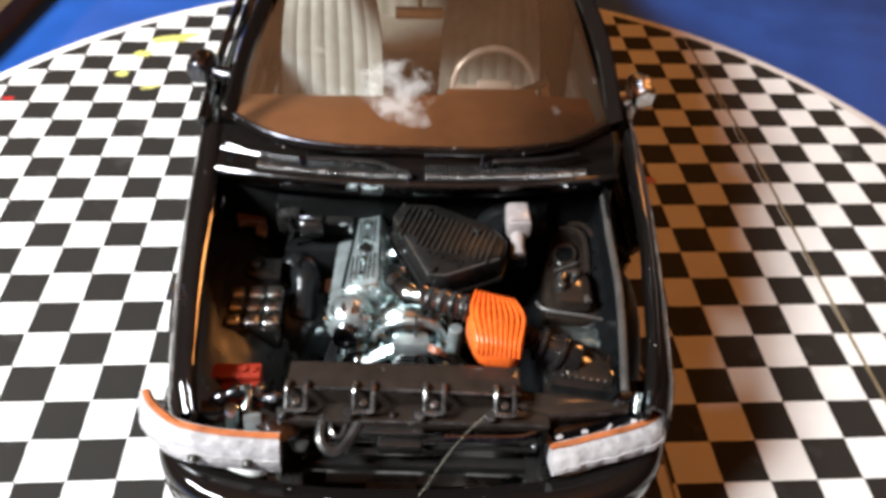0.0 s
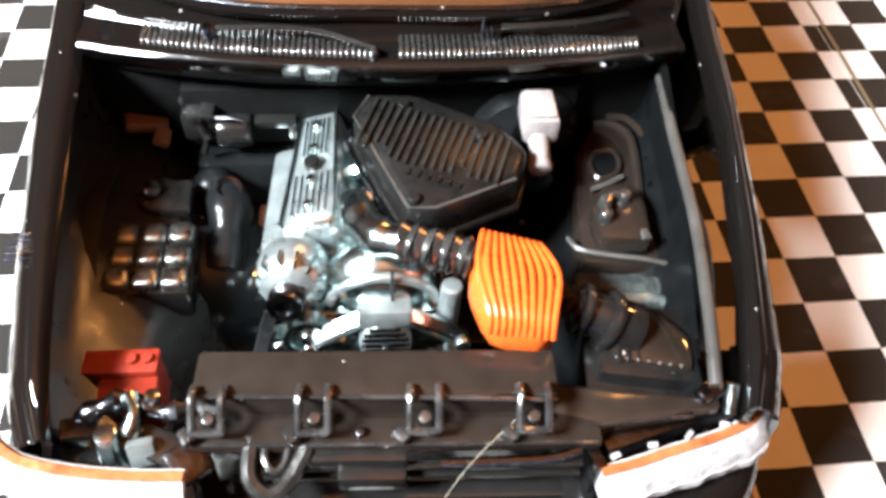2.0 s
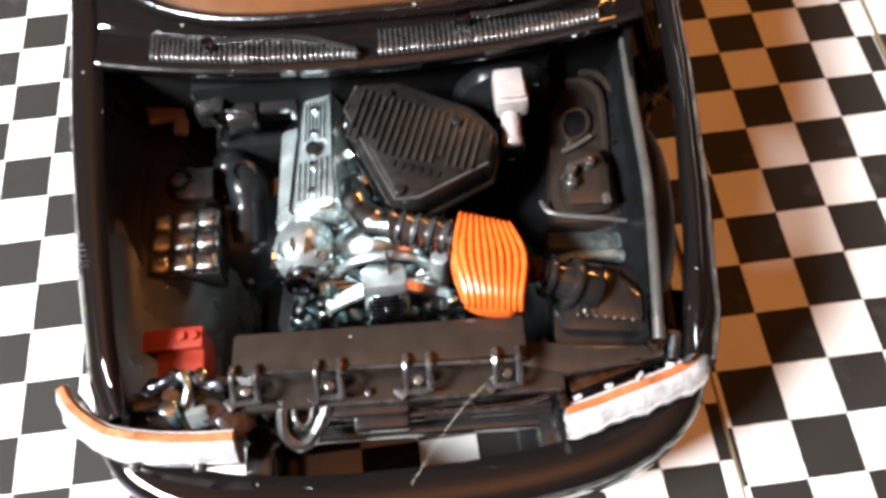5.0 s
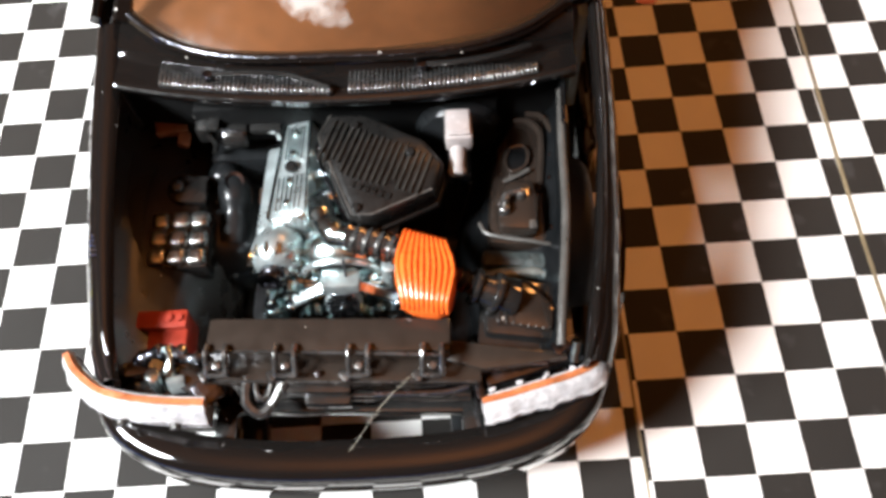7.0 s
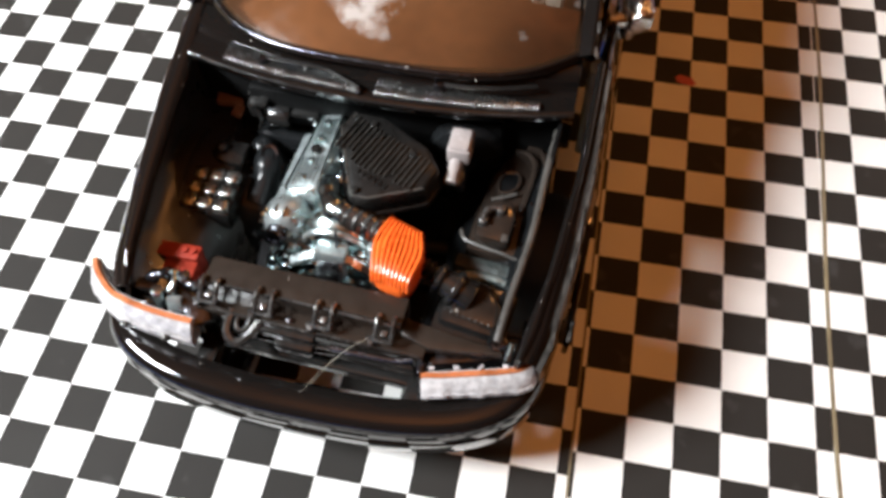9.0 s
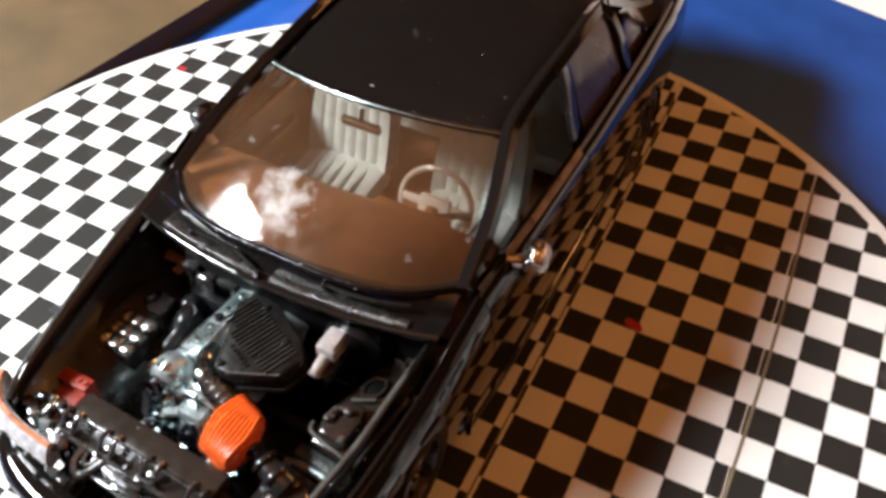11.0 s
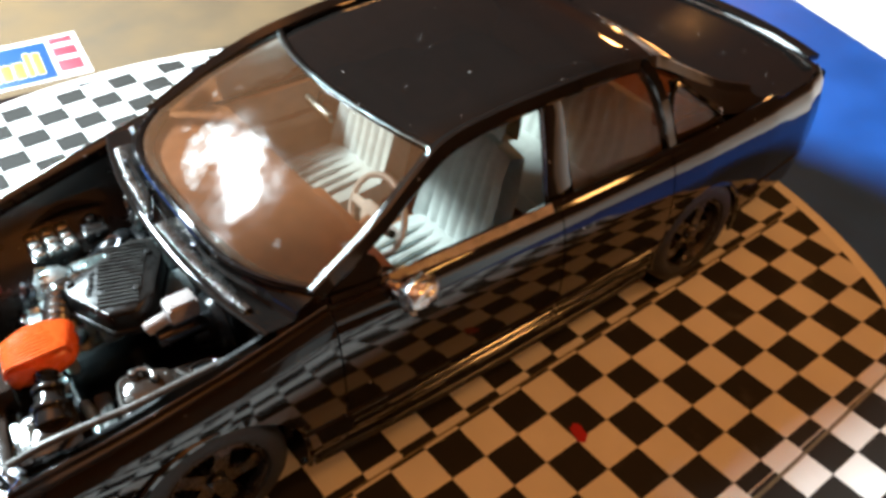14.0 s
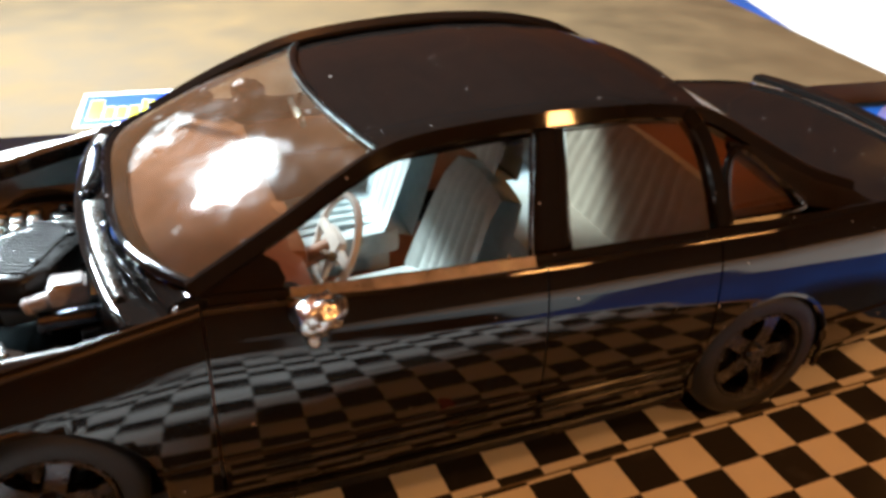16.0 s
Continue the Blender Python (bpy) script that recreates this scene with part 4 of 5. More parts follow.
for s in (1, -1):
    part("door_card", join(box(s * 34.2 + SHIFT[s], 9, 27, 1.6, 44, 21, 0.6), box(s * 33.0 + SHIFT[s], 10, 29, 2.4, 30, 3, 0.8)), SEAT if s > 0 else TRIM, car)
    part("rear_door_card", box(s * 34.2, 48, 27, 1.6, 28, 21, 0.6), TRIM, car)


def seat_back(width, z0, z1, thickness, ribs):
    """A cushion with vertical flutes, standing on z0 and leaning later."""
    rows = []
    for j in range(13):
        t = j / 12
        w = width / 2 * (1 - 0.18 * t**3)
        row = []
        for i in range(ribs * 4 + 1):
            u = -1 + 2 * i / (ribs * 4)
            flute = 0.45 * abs(math.sin(math.pi * ribs * (u + 1) / 2)) if abs(u) < 0.8 else 0.2
            bolster = 1.3 * max(0, (abs(u) - 0.72) / 0.28)
            row.append((w * u, -thickness / 2 - flute - bolster * (1 - t) + 1.5 * max(0, t - 0.85) * 4, z0 + (z1 - z0) * t - 1.0 * u * u * t))
        rows.append(row)
    back = [[(x, thickness / 2, z) for x, y, z in row] for row in rows[::-1]]
    bm = grid(rows + back, close_u=True)
    return bm


def front_seat(x0):
    seat = part("front_seat", join(box(x0, 15.5, 20.5, 21, 21, 5.5, 1.8, (4, 0, 0)), box(x0, 15.5, 15, 17, 18, 7, 1.0)), SEAT, car, "pale grey fluted bucket seat")
    back = seat_back(21, 0, 23, 4.4, 7)
    bmesh.ops.transform(back, matrix=pose(x0, 26.0, 22.5, -17, 0, 0), verts=back.verts)
    part("backrest", back, SEAT, seat)
    rest = seat_back(12.5, 0, 6.5, 3.0, 4)
    bmesh.ops.transform(rest, matrix=pose(x0, 33.2, 46.0, -12, 0, 0), verts=rest.verts)
    part("headrest", rest, SEAT, seat)
    for k in range(5):
        part("flute", tube([(x0 - 6 + 3 * k, 6.2, 22.2), (x0 - 6 + 3 * k, 15, 23.6), (x0 - 6 + 3 * k, 23, 23.0)], 0.8, 6, 3), SEAT, seat)


for x0 in (16.5, -16.5):
    front_seat(x0)
bench_seat = part("rear_seat", box(0, 55, 20.5, 62, 18, 6, 2.0, (4, 0, 0)), SEAT, car, "pale grey fluted rear bench")
back = seat_back(62, 0, 20, 4.4, 17)
bmesh.ops.transform(back, matrix=pose(0, 64, 22.5, -20, 0, 0), verts=back.verts)
part("backrest", back, SEAT, bench_seat)
part("parcel_shelf", box(0, 80, 38.2, 56, 20, 1.2, 0.4), TRIM, car)

ring = [(15.5 + 7.8 * math.cos(a), 8.0 + 3.0 * math.sin(a), 35.6 + 6.6 * math.sin(a)) for a in (2 * math.pi * k / 24 for k in range(25))]
wheel_ring = part("steering_wheel", tube(ring, 0.62, 8, 2), PALE, car, "pale glossy four-spoke steering wheel")
part("wheel_hub", join(box(15.5, 7.6, 35.2, 7, 1.8, 4.2, 0.8, (-24, 0, 0)), box(15.5, 7.8, 35.4, 14.8, 0.9, 1.6, 0.3, (-24, 0, 0)), box(15.5, 6.6, 32.4, 3, 0.9, 5.5, 0.3, (-24, 0, 0))), PALE, wheel_ring)
part("steering_column", rod((15.5, 7.0, 34.8), (15.5, -2, 31.6), 1.5, seg=12), TRIM, wheel_ring)
part("column_lever", rod((17, 5.6, 35), (24.6, 5.2, 38.5), 0.5, 0.8, 8), CHROME, wheel_ring, "bright column lever")
part("rear_view_mirror", join(box(1.0, 5.8, 51.6, 8.5, 1.2, 2.2, 0.5, (15, 0, 0)), rod((1.0, 5.8, 52.2), (1.0, 6.6, 54.6), 0.5, seg=8)), CHROME, car, "bright rear view mirror on a stalk")

# ---- engine bay ----
# inner panels
for s in (1, -1):
    rows = []
    for y in np.linspace(-61, -21, 21):
        hump = 5.0 * math.exp(-(((y + 36) / 11) ** 2))
        xi = bay_edge(y) if s < 0 else lerp([(-61, 27.6), (-55, 28.2), (-44, 29.4), (-32, 30.2), (-21, 30.8)], y)
        rows.append([(s * (xi + 0.1), y, lerp(BELT, y) - 2.6), (s * (xi - 0.4), y, 29.0), (s * (xi - 1.6 - 0.4 * hump), y, 26.5), (s * (xi - 5 - hump), y, 24.0 + 0.3 * hump), (s * (xi - 9.5 - hump * 0.8), y, 20.0), (s * (xi - 11 - hump * 0.8), y, 10.0)])
    # passenger's panel is browner, with its warm reflection painted in
    thick(part("inner_fender", grid(rows), PANEL if s > 0 else WARMWING, car, "dark inner wing panel"), 0.6)
    part("frame_rail", box(s * 15.5, -44, 9.6, 4.5, 48, 4, 0.8), DARK, car)
part("cross_member", box(0, -38, 8.6, 36, 9, 3.5, 1.0), DARK, car)
part("bay_floor", box(-12, -28, 8.4, 20, 16, 1.4, 0.4), DARK, car)

part("undertray", box(0, -40, 7.0, 40, 37, 1.0, 0.3), DARK, car, "black undertray")

# radiator carrier
carrier = part("radiator_carrier", box(-1.4, -58.4, 28.4, 31, 4.6, 5.6, 0.7), PRESSED, car, "satin black radiator carrier with hood catches")
part("carrier_ledge", box(0.2, -62.0, 27.3, 35.4, 3.4, 1.6, 0.4), PRESSED, carrier)
part("carrier_step", box(-1.4, -60.9, 26.5, 31.5, 1.2, 3.2, 0.3), PRESSED, carrier)
part("radiator", box(-1.4, -58.8, 17, 32, 3.2, 18, 0.6), PRESSED, carrier)
part("carrier_end", plate([(13.6, -61.0), (13.6, -58.0), (20, -58.9), (28.6, -59.6), (29.0, -60.6), (24.0, -61.4), (18, -62.2)], 26.4, 28.6, 0.5), PRESSED, carrier)
turn = Vector((-1.4, -58.4, 0)) * MM
carrier.matrix_local = Matrix.Translation(turn) @ pose(0, 0, 0, 0, 0, -2.2) @ Matrix.Translation(-turn)
part("carrier_lip", tube([(-16.6, -60.6, 31.0), (0, -60.9, 31.2), (13.8, -61.2, 31.0)], 0.2, 6, 4), WORNGLINT, carrier, "worn bright edge")
part("ledge_edge", tube([(-16.8, -63.5, 28.0), (4, -63.65, 28.1), (17.4, -63.65, 28.05)], 0.15, 6, 3), WORNGLINT, carrier)
for x in (-15.3, -6.6, 2.6, 11.8):
    u = [(x - 1.2, -60.0, 31.5), (x - 1.2, -61.2, 31.7), (x - 1.2, -62.9, 30.2), (x - 1.0, -63.3, 29.8), (x + 1.0, -63.3, 29.8), (x + 1.2, -62.9, 30.2), (x + 1.2, -61.2, 31.7), (x + 1.2, -60.0, 31.5)]
    clip = part("catch", tube(u, 0.37, 8, 4), WORNGLINT, carrier, "glossy black U-shaped catch")
    part("catch_stud", join(rod((x, -62.0, 29.4), (x, -62.3, 30.4), 0.7, 0.55, 12, 0.1), box(x - 1.9, -63.2, 28.9, 1.0, 1.5, 0.9, 0.3, (0, 0, 40))), WORNGLINT, clip)
for x in (-2.8, 0.2):
    part("bolt", rod((x, -62.6, 27.9), (x, -62.7, 28.7), 0.5, 0.4, 10, 0.1), SMOKE, carrier)
part("latch_loop", tube([(-12.0, -62.6, 27.6), (-12.0, -65.6, 26.6), (-10.6, -67.0, 26.0), (-9.2, -66.6, 26.2), (-7.8, -64.4, 27.0), (-7.2, -62.8, 27.4)], 0.75, 8, 5), WORNGLINT, carrier, "glossy black latch loop")
part("inner_loop", tube([(-10.8, -62.8, 27.6), (-10.7, -64.6, 27.2), (-9.9, -65.4, 26.9), (-9.1, -64.8, 27.1), (-8.8, -63.0, 27.5)], 0.36, 8, 5), WORNGLINT, carrier)
part("latch_plate", join(box(-9.8, -63.9, 26.0, 4.4, 3.4, 0.8, 0.3), box(-10.6, -64.3, 26.6, 0.6, 2.6, 0.8, 0.2), box(-9.0, -64.0, 26.6, 0.6, 2.2, 0.8, 0.2), box(-3.0, -63.6, 26.4, 8.6, 2.2, 1.6, 0.5), box(-1.8, -64.6, 24.6, 6, 2.4, 2.4, 0.6)), BLACK, carrier)
for z in (25.4, 23.6):
    part("grille_bar", box(3, -64.3, z, 27, 0.7, 0.5, 0.1), BLACK, carrier)
part("brace_rod", tube([(4, -64.6, 26.4), (13, -64.2, 26.2), (16.2, -63.6, 26.6)], 0.45, 8, 4), SMOKE, carrier)
part("loose_fibre", tube([(10.2, -62.6, 29.4), (5.6, -66.2, 27.6), (0.4, -71.4, 23.0)], 0.025, 5, 6), HAIR, car, "stray pale fibre caught on the catch")
# loose plated scraps of the lamp linkage
part("lamp_post", rod((-24.4, -62.4, 22.6), (-23.8, -62.2, 29.6), 1.15, 0.95, 16, 0.25), CHROME, car, "bright plated lamp post")
part("linkage_rod", tube([(-27.0, -59.6, 27.4), (-24.6, -59.0, 28.4), (-22.4, -58.8, 28.6), (-19.6, -59.8, 28.2), (-17.2, -59.6, 28.4)], [0.7, 0.9, 1.1, 0.8, 0.7, 0.9, 1.2, 0.9] * 4, 9, 4), SMOKE, car, "shiny dark linkage rod")
part("linkage_plate", box(-20.6, -62.0, 27.0, 6.2, 2.8, 1.2, 0.45, (10, 8, -24)), BLACK, car)
part("linkage_arm", tube([(-22.4, -58.8, 29.0), (-21.8, -60.2, 29.4), (-22.2, -61.8, 28.2)], [0.9, 0.75, 0.6, 0.5, 0.5, 0.6, 0.7, 0.9, 0.8], 9, 4), CHROME, car, "bright linkage arm")
part("linkage_block", box(-17.4, -63.6, 26.4, 3.4, 3.4, 2.0, 0.5, (20, 0, 34)), SMOKE, car)
part("linkage_clip", box(-26.8, -60.6, 27.4, 3.0, 2.0, 1.0, 0.35, (0, 14, 12)), SMOKE, car)
part("linkage_knob", rod((-20.8, -59.2, 28.0), (-20.4, -58.8, 29.8), 0.8, 0.65, 12, 0.2), CHROME, car)
part("linkage_block", box(28.0, -60.4, 28.6, 2.6, 1.6, 1.6, 0.4, (0, 0, 30)), SMOKE, car)
part("linkage_rod", rod((29.6, -62.0, 27.6), (30.0, -60.0, 29.4), 0.7, seg=10), CHROME, car)
part("linkage_clip", box(25.2, -61.8, 27.8, 2.0, 1.2, 1.0, 0.3), SMOKE, car)

part("linkage_tab", box(-21.2, -62.9, 27.2, 2.3, 1.0, 2.6, 0.35, (-20, 0, 8)), SILVER, car, "pale plated tab")

# engine
engine = part("engine", join(box(-2.5, -36, 17, 17, 25, 15, 1.6), box(-2.5, -46, 19, 15, 4, 12, 1.2)), CHROME, car, "bright plated engine block")
COVER = pose(-6.7, -32.4, 27.4, 0, -16, -3)


def on_cover(bm):
    bmesh.ops.transform(bm, matrix=COVER, verts=bm.verts)
    return bm


cover_line = [(-2.3, 8.6), (2.2, 8.6), (3.3, -8.2), (2.7, -8.9), (-2.8, -8.9), (-3.4, -8.2)]
cover = part("valve_cover", plate(cover_line, -1.5, 3.0, 0.8, COVER), SILVER, engine, "pale silver fluted valve cover")
part("cover_base", plate([(x * 1.2, y * 1.04) for x, y in cover_line], -1.9, -0.9, 0.3, COVER), SILVER, cover)
part("cover_rim", on_cover(tube([(x * 0.86, y * 0.95, 3.05) for x, y in cover_line + cover_line[:1]], 0.24, 6, 3, smooth=False)), CHROME, cover)
for y0, y1 in ((0.9, 7.4), (-7.4, -1.1)):
    half = 1.55 if y0 > 0 else 2.2
    part("cover_recess", on_cover(box(0, (y0 + y1) / 2, 3.0, 2 * half, y1 - y0, 0.3, 0.1)), SILVER, cover, "recessed panel with fine ribs")
    for k in range(6):
        part("cover_rib", on_cover(box(-half * 0.8 + half * 0.32 * k, (y0 + y1) / 2, 3.15, 0.24, y1 - y0 - 0.8, 0.36, 0.08)), CHROME, cover)
    for k in range(2):
        part("cover_bolt", on_cover(rod((0, y0 + 1.4 + 3.6 * k, 3.1), (0, y0 + 1.4 + 3.6 * k, 3.7), 0.6, 0.5, 12, 0.12)), CHROME, cover)
part("oil_cap", on_cover(rod((0, -0.1, 3.0), (0, -0.1, 4.0), 1.0, 0.9, 16, 0.2)), BLACK, cover, "black oil filler cap")
part("exhaust_shield", box(-11.0, -33.4, 25.0, 3.0, 15.0, 3.6, 0.9, (0, -18, -3)), SILVER, engine, "pale silver exhaust shield")
part("valve_cover", box(3.6, -33.0, 26.6, 6.0, 17, 4.6, 1.0, (0, 22, 4)), SILVER, engine, "pale silver valve cover under the air box")
for y in (-29, -33, -37, -41):
    part("intake_runner", tube([(-5.0, y, 28.6), (-2.4, y - 0.4, 30.4), (0.4, y - 0.6, 29.6), (2.4, y - 0.4, 27.0)], 1.1, 8, 4), CHROME, engine)
part("throttle_elbow", tube([(-3.4, -38.6, 31.0), (-2.6, -42.0, 32.0), (-0.8, -44.6, 32.6), (1.6, -45.6, 33.0)], [1.7, 1.8, 1.9, 1.9, 2.0, 2.0] * 4, 12, 5), CHROME, engine, "bright intake elbow")
alt_place = Matrix.Translation((-9.5, -44.4, 27.2)) @ pose(0, 0, 0, 78, 0, -6)
alt = part("alternator", lathe([(0.01, -2.6), (3.0, -2.6), (3.6, -1.2), (3.7, 0.4), (3.4, 1.6), (2.7, 2.6), (1.5, 3.1), (1.0, 3.2)], 32, alt_place), SILVER, engine, "silver domed alternator")
for k in range(14):
    turn = 2 * math.pi * k / 14
    fin = box(3.0 * math.cos(turn), 3.0 * math.sin(turn), 1.7, 1.6, 0.24, 1.6, 0.06, (0, 0, math.degrees(turn)))
    bmesh.ops.transform(fin, matrix=alt_place, verts=fin.verts)
    part("alternator_fin", fin, CHROME, alt)
part("alternator_pulley", lathe([(0.9, 3.0), (1.7, 3.3), (1.8, 3.9), (1.35, 4.3), (1.8, 4.7), (1.7, 5.2), (0.9, 5.3), (0.8, 4.9), (0.01, 4.9)], 24, alt_place), SMOKE, alt, "dark grooved pulley")
pulleys = ((-8.2, 24.0, 2.2, -49.2), (-11.2, 21.4, 1.7, -48.6), (-11.4, 17.6, 2.1, -50.0), (-5.4, 17.4, 2.6, -50.2), (0.0, 16.6, 3.2, -50.2), (6.0, 18.0, 2.8, -50.2))
for x, z, r, y in pulleys:
    pul = part("pulley", lathe([(0.01, 1.1), (0.5, 1.2), (0.9, 0.7), (r * 0.7, 0.4), (r * 0.82, 1.1), (r, 1.1), (r * 0.88, 0.2), (r, -0.8), (r * 0.7, -0.9)], 24, Matrix.Translation((x, y, z)) @ pose(0, 0, 0, 80, 0, 0)), CHROME, engine, "bright grooved pulley")
    part("pulley_bolt", rod((x, y - 1.0, z + 0.2), (x, y - 1.8, z + 0.4), 0.6, 0.5, 6), SMOKE, pul)
part("drive_belt", tube([(-11.4, -48.8, 27.0), (-12.6, -49.4, 23.0), (-13.6, -50.2, 18), (-10, -50.4, 15.4), (-5, -50.4, 14.6), (0, -50.4, 13.4), (5, -50.4, 15.0), (8.6, -50.4, 18), (7.0, -50.4, 21.4)], 0, flat=(1.3, 0.4, (0, 1, 0)), steps=5), FLAT, engine, "black rubber belt")
dome = bmesh.new()
bmesh.ops.create_uvsphere(dome, u_segments=36, v_segments=20, radius=1)
bmesh.ops.scale(dome, vec=(5.9, 4.2, 5.2), verts=dome.verts)
bmesh.ops.translate(dome, vec=(-0.7, -44.6, 26.0), verts=dome.verts)
front = part("front_cover", dome, CHROME, engine, "bright rounded front cover")
part("cover_hoop", tube([(-0.7 + 5.3 * math.cos(t), -47.0 - 0.5 * math.sin(t), 25.2 + 4.9 * math.sin(t)) for t in np.linspace(0.1, 3.0, 15)], 0.5, 8, 2), SILVER, front)
part("dipstick", box(0.2, -48.6, 29.0, 0.36, 0.4, 5.2, 0.1, (-14, 0, 0)), FLAT, engine, "thin black dipstick")
yoke = part("accessory_bracket", box(-0.6, -49.4, 27.3, 5.2, 2.6, 2.0, 0.5, (-10, 0, 0)), SILVER, engine, "pale accessory bracket")
for x0, x1 in ((-2.6, -8.0), (1.6, 7.0)):
    arm = part("bracket_arm", tube([(x0, -49.6, 26.6), ((x0 + x1) / 2, -49.9, 25.2), (x1, -50.0, 23.0)], 0, flat=(1.6, 1.8, (0, -0.4, 1)), steps=3), SILVER if x0 < 0 else CHROME, yoke)
    part("arm_bolt", rod((x1, -50.6, 23.4), (x1, -51.6, 23.8), 0.9, 0.7, 12, 0.2), CHROME, arm)
hub = part("fan_hub", lathe([(0.01, 0.6), (2.2, 0.6), (2.5, 0.3), (2.6, -0.6), (2.2, -1.4)], 28, Matrix.Translation((-0.6, -50.8, 24.2)) @ pose(0, 0, 0, 68, 0, 0)), SILVER, yoke, "round ribbed fan hub")
for k in range(7):
    z = -1.8 + 0.6 * k
    rib = box(0, z, 0.75, 2 * math.sqrt(max(5.6 - z * z, 0.4)), 0.28, 0.4, 0.06)
    bmesh.ops.transform(rib, matrix=Matrix.Translation((-0.6, -50.8, 24.2)) @ pose(0, 0, 0, 68, 0, 0), verts=rib.verts)
    part("hub_rib", rib, SMOKE, hub)
part("hub_bolt", rod((-0.6, -51.2, 24.3), (-0.6, -52.2, 24.7), 0.4, 0.3, 10, 0.08), CHROME, hub)
part("water_neck", rod((5.6, -47.4, 21), (6.0, -47.8, 29), 1.2, 1.05, 14, 0.3), SILVER, engine, "pale upright water pipe")
for x, z in ((-6.4, 20.8), (3.8, 21.2), (-3.4, 21.6)):
    part("bolt_head", rod((x, -50.4, z), (x, -51.4, z + 0.4), 0.7, 0.55, 6), CHROME, engine)
part("coil_block", box(-13.6, -31.0, 20.0, 2.0, 3.0, 3.0, 0.5), BROWNBIT, engine, "tan ignition part")

# ribbed air box over the engine
outline = [(-1.6, -27.4), (-3.4, -31.0), (1.8, -44.2), (4.4, -44.2), (12.8, -40.4), (14.2, -36.2), (11.6, -32.4), (3.2, -27.6)]
airbox = part("air_box", join(plate(outline, 31.4, 36.0, 1.0), plate([(x * 1.04 - 0.2, (y + 36) * 1.05 - 36) for x, y in outline], 31.0, 32.2, 0.3)), SATIN, car, "satin black three-cornered air box with fine ribs")
top0, top1 = Vector((-0.6, -28.8, 36.1)), Vector((12.4, -35.4, 36.1))
away = Vector((-0.34, -0.94, 0))
for k in range(17):
    p = top0.lerp(top1, k / 16)
    length = 7.6 - 2.2 * abs(k / 16 - 0.35) - (1.2 if k in (2, 3, 12) else 0)
    q = p + away * length
    part("rib", tube([p, q], 0, flat=(0.34, 0.5, (0, 0, 1)), smooth=False), RIBBED, airbox, smooth=0)
for x, y in ((2.0, -29.8), (9.6, -34.6), (2.4, -43.0)):
    part("screw", rod((x, y, 35.9), (x, y, 36.5), 0.75, 0.6, 14, 0.1), SATIN, airbox)
for k in range(6):
    part("raised_mark", box(1.9 + 0.95 * k, -39.3 - 0.42 * k, 36.08, 0.6, 0.9, 0.3, 0.05, (0, 0, -24)), SATIN, airbox)
part("worn_rim", tube([(-2.0, -27.2, 31.9), (-3.9, -31.0, 31.8), (1.5, -44.8, 31.8)], 0.26, 6, 4), SMOKE, airbox, "worn bright rim")
part("worn_rim", tube([(-1.5, -27.7, 35.7), (-3.1, -31.0, 35.75), (1.9, -43.8, 35.75), (4.4, -43.8, 35.7), (12.4, -40.3, 35.7)], 0.16, 6, 4, smooth=False), STAY, airbox)
part("box_hose", tube([(1.2 + 6.6 * k / 24, -45.4 - 2.5 * k / 24, 33.0 + 0.1 * math.sin(k)) for k in range(25)], 1.6, 16, 1, ridges=0.3, smooth=False), WORNGLINT, airbox, "black corrugated intake hose")

# orange ribbed filter
out = [(8.6, -45.1), (11.6, -45.7), (14.0, -47.0), (15.3, -52.0), (14.0, -57.2), (11.0, -56.9), (8.2, -56.0), (6.9, -50.8)]
air_filter = part("air_filter", plate(out, 29.8, 34.2, 1.4), ORANGE, car, "bright orange ribbed air filter cover")
for k in range(10):
    t = k / 9
    x0, x1, xm = 8.7 + 5.1 * t, 8.3 + 5.5 * t, 7.7 + 7.0 * t
    y0, y1 = -45.2 - 1.8 * t, -56.2 - 0.9 * t
    part("filter_rib", tube([(x0, y0 - 0.2, 33.0), (x0, y0 - 0.9, 34.7), (xm, (y0 + y1) / 2, 35.6), (x1, y1 + 0.9, 34.8), (x1, y1 + 0.1, 33.0)], 0.29, 8, 4), ORANGE, air_filter)
part("filter_hose", tube([(14.8 + 2.6 * k / 6, -51.6 - 0.8 * k / 6, 32.2 - 1.0 * k / 6) for k in range(7)], 1.25, 14, 1, ridges=0.4, smooth=False), BLACK, air_filter, "black corrugated hose")
cleaner = part("air_cleaner", box(23.4, -54.6, 24.6, 10.2, 8.4, 8.2, 1.2, (0, 6, -6)), BLACK, car, "satin black air cleaner housing")
part("seam_flange", box(23.4, -55.2, 26.6, 11.2, 9.4, 0.9, 0.3, (0, 6, -6)), BLACK, cleaner)
part("neck", rod((17.6, -52.6, 30.8), (22.4, -53.6, 28.6), 1.9, 2.9, 20, 0.3), BLACK, cleaner)
part("neck_ring", rod((17.0, -52.4, 31.0), (17.8, -52.6, 30.7), 2.5, 2.5, 20, 0.3), BLACK, cleaner)
part("neck_ring", rod((19.4, -53.0, 30.0), (20.2, -53.2, 29.6), 2.9, 3.0, 20, 0.3), BLACK, cleaner)
for k in range(7):
    part("seam_stud", box(20.2 + 0.95 * k, -56.7 - 0.2 * k, 29.15, 0.22, 0.22, 0.3, 0.05), SILVER, cleaner, "tiny pale stud" if k == 0 else "")
part("housing_lid", plate([(20.4, -50.6), (24.8, -50.8), (27.7, -54.8), (27.2, -58.4), (19.6, -56.9)], 27.6, 29.4, 0.9), BROWNGLOSS, cleaner, "bevelled glossy lid")
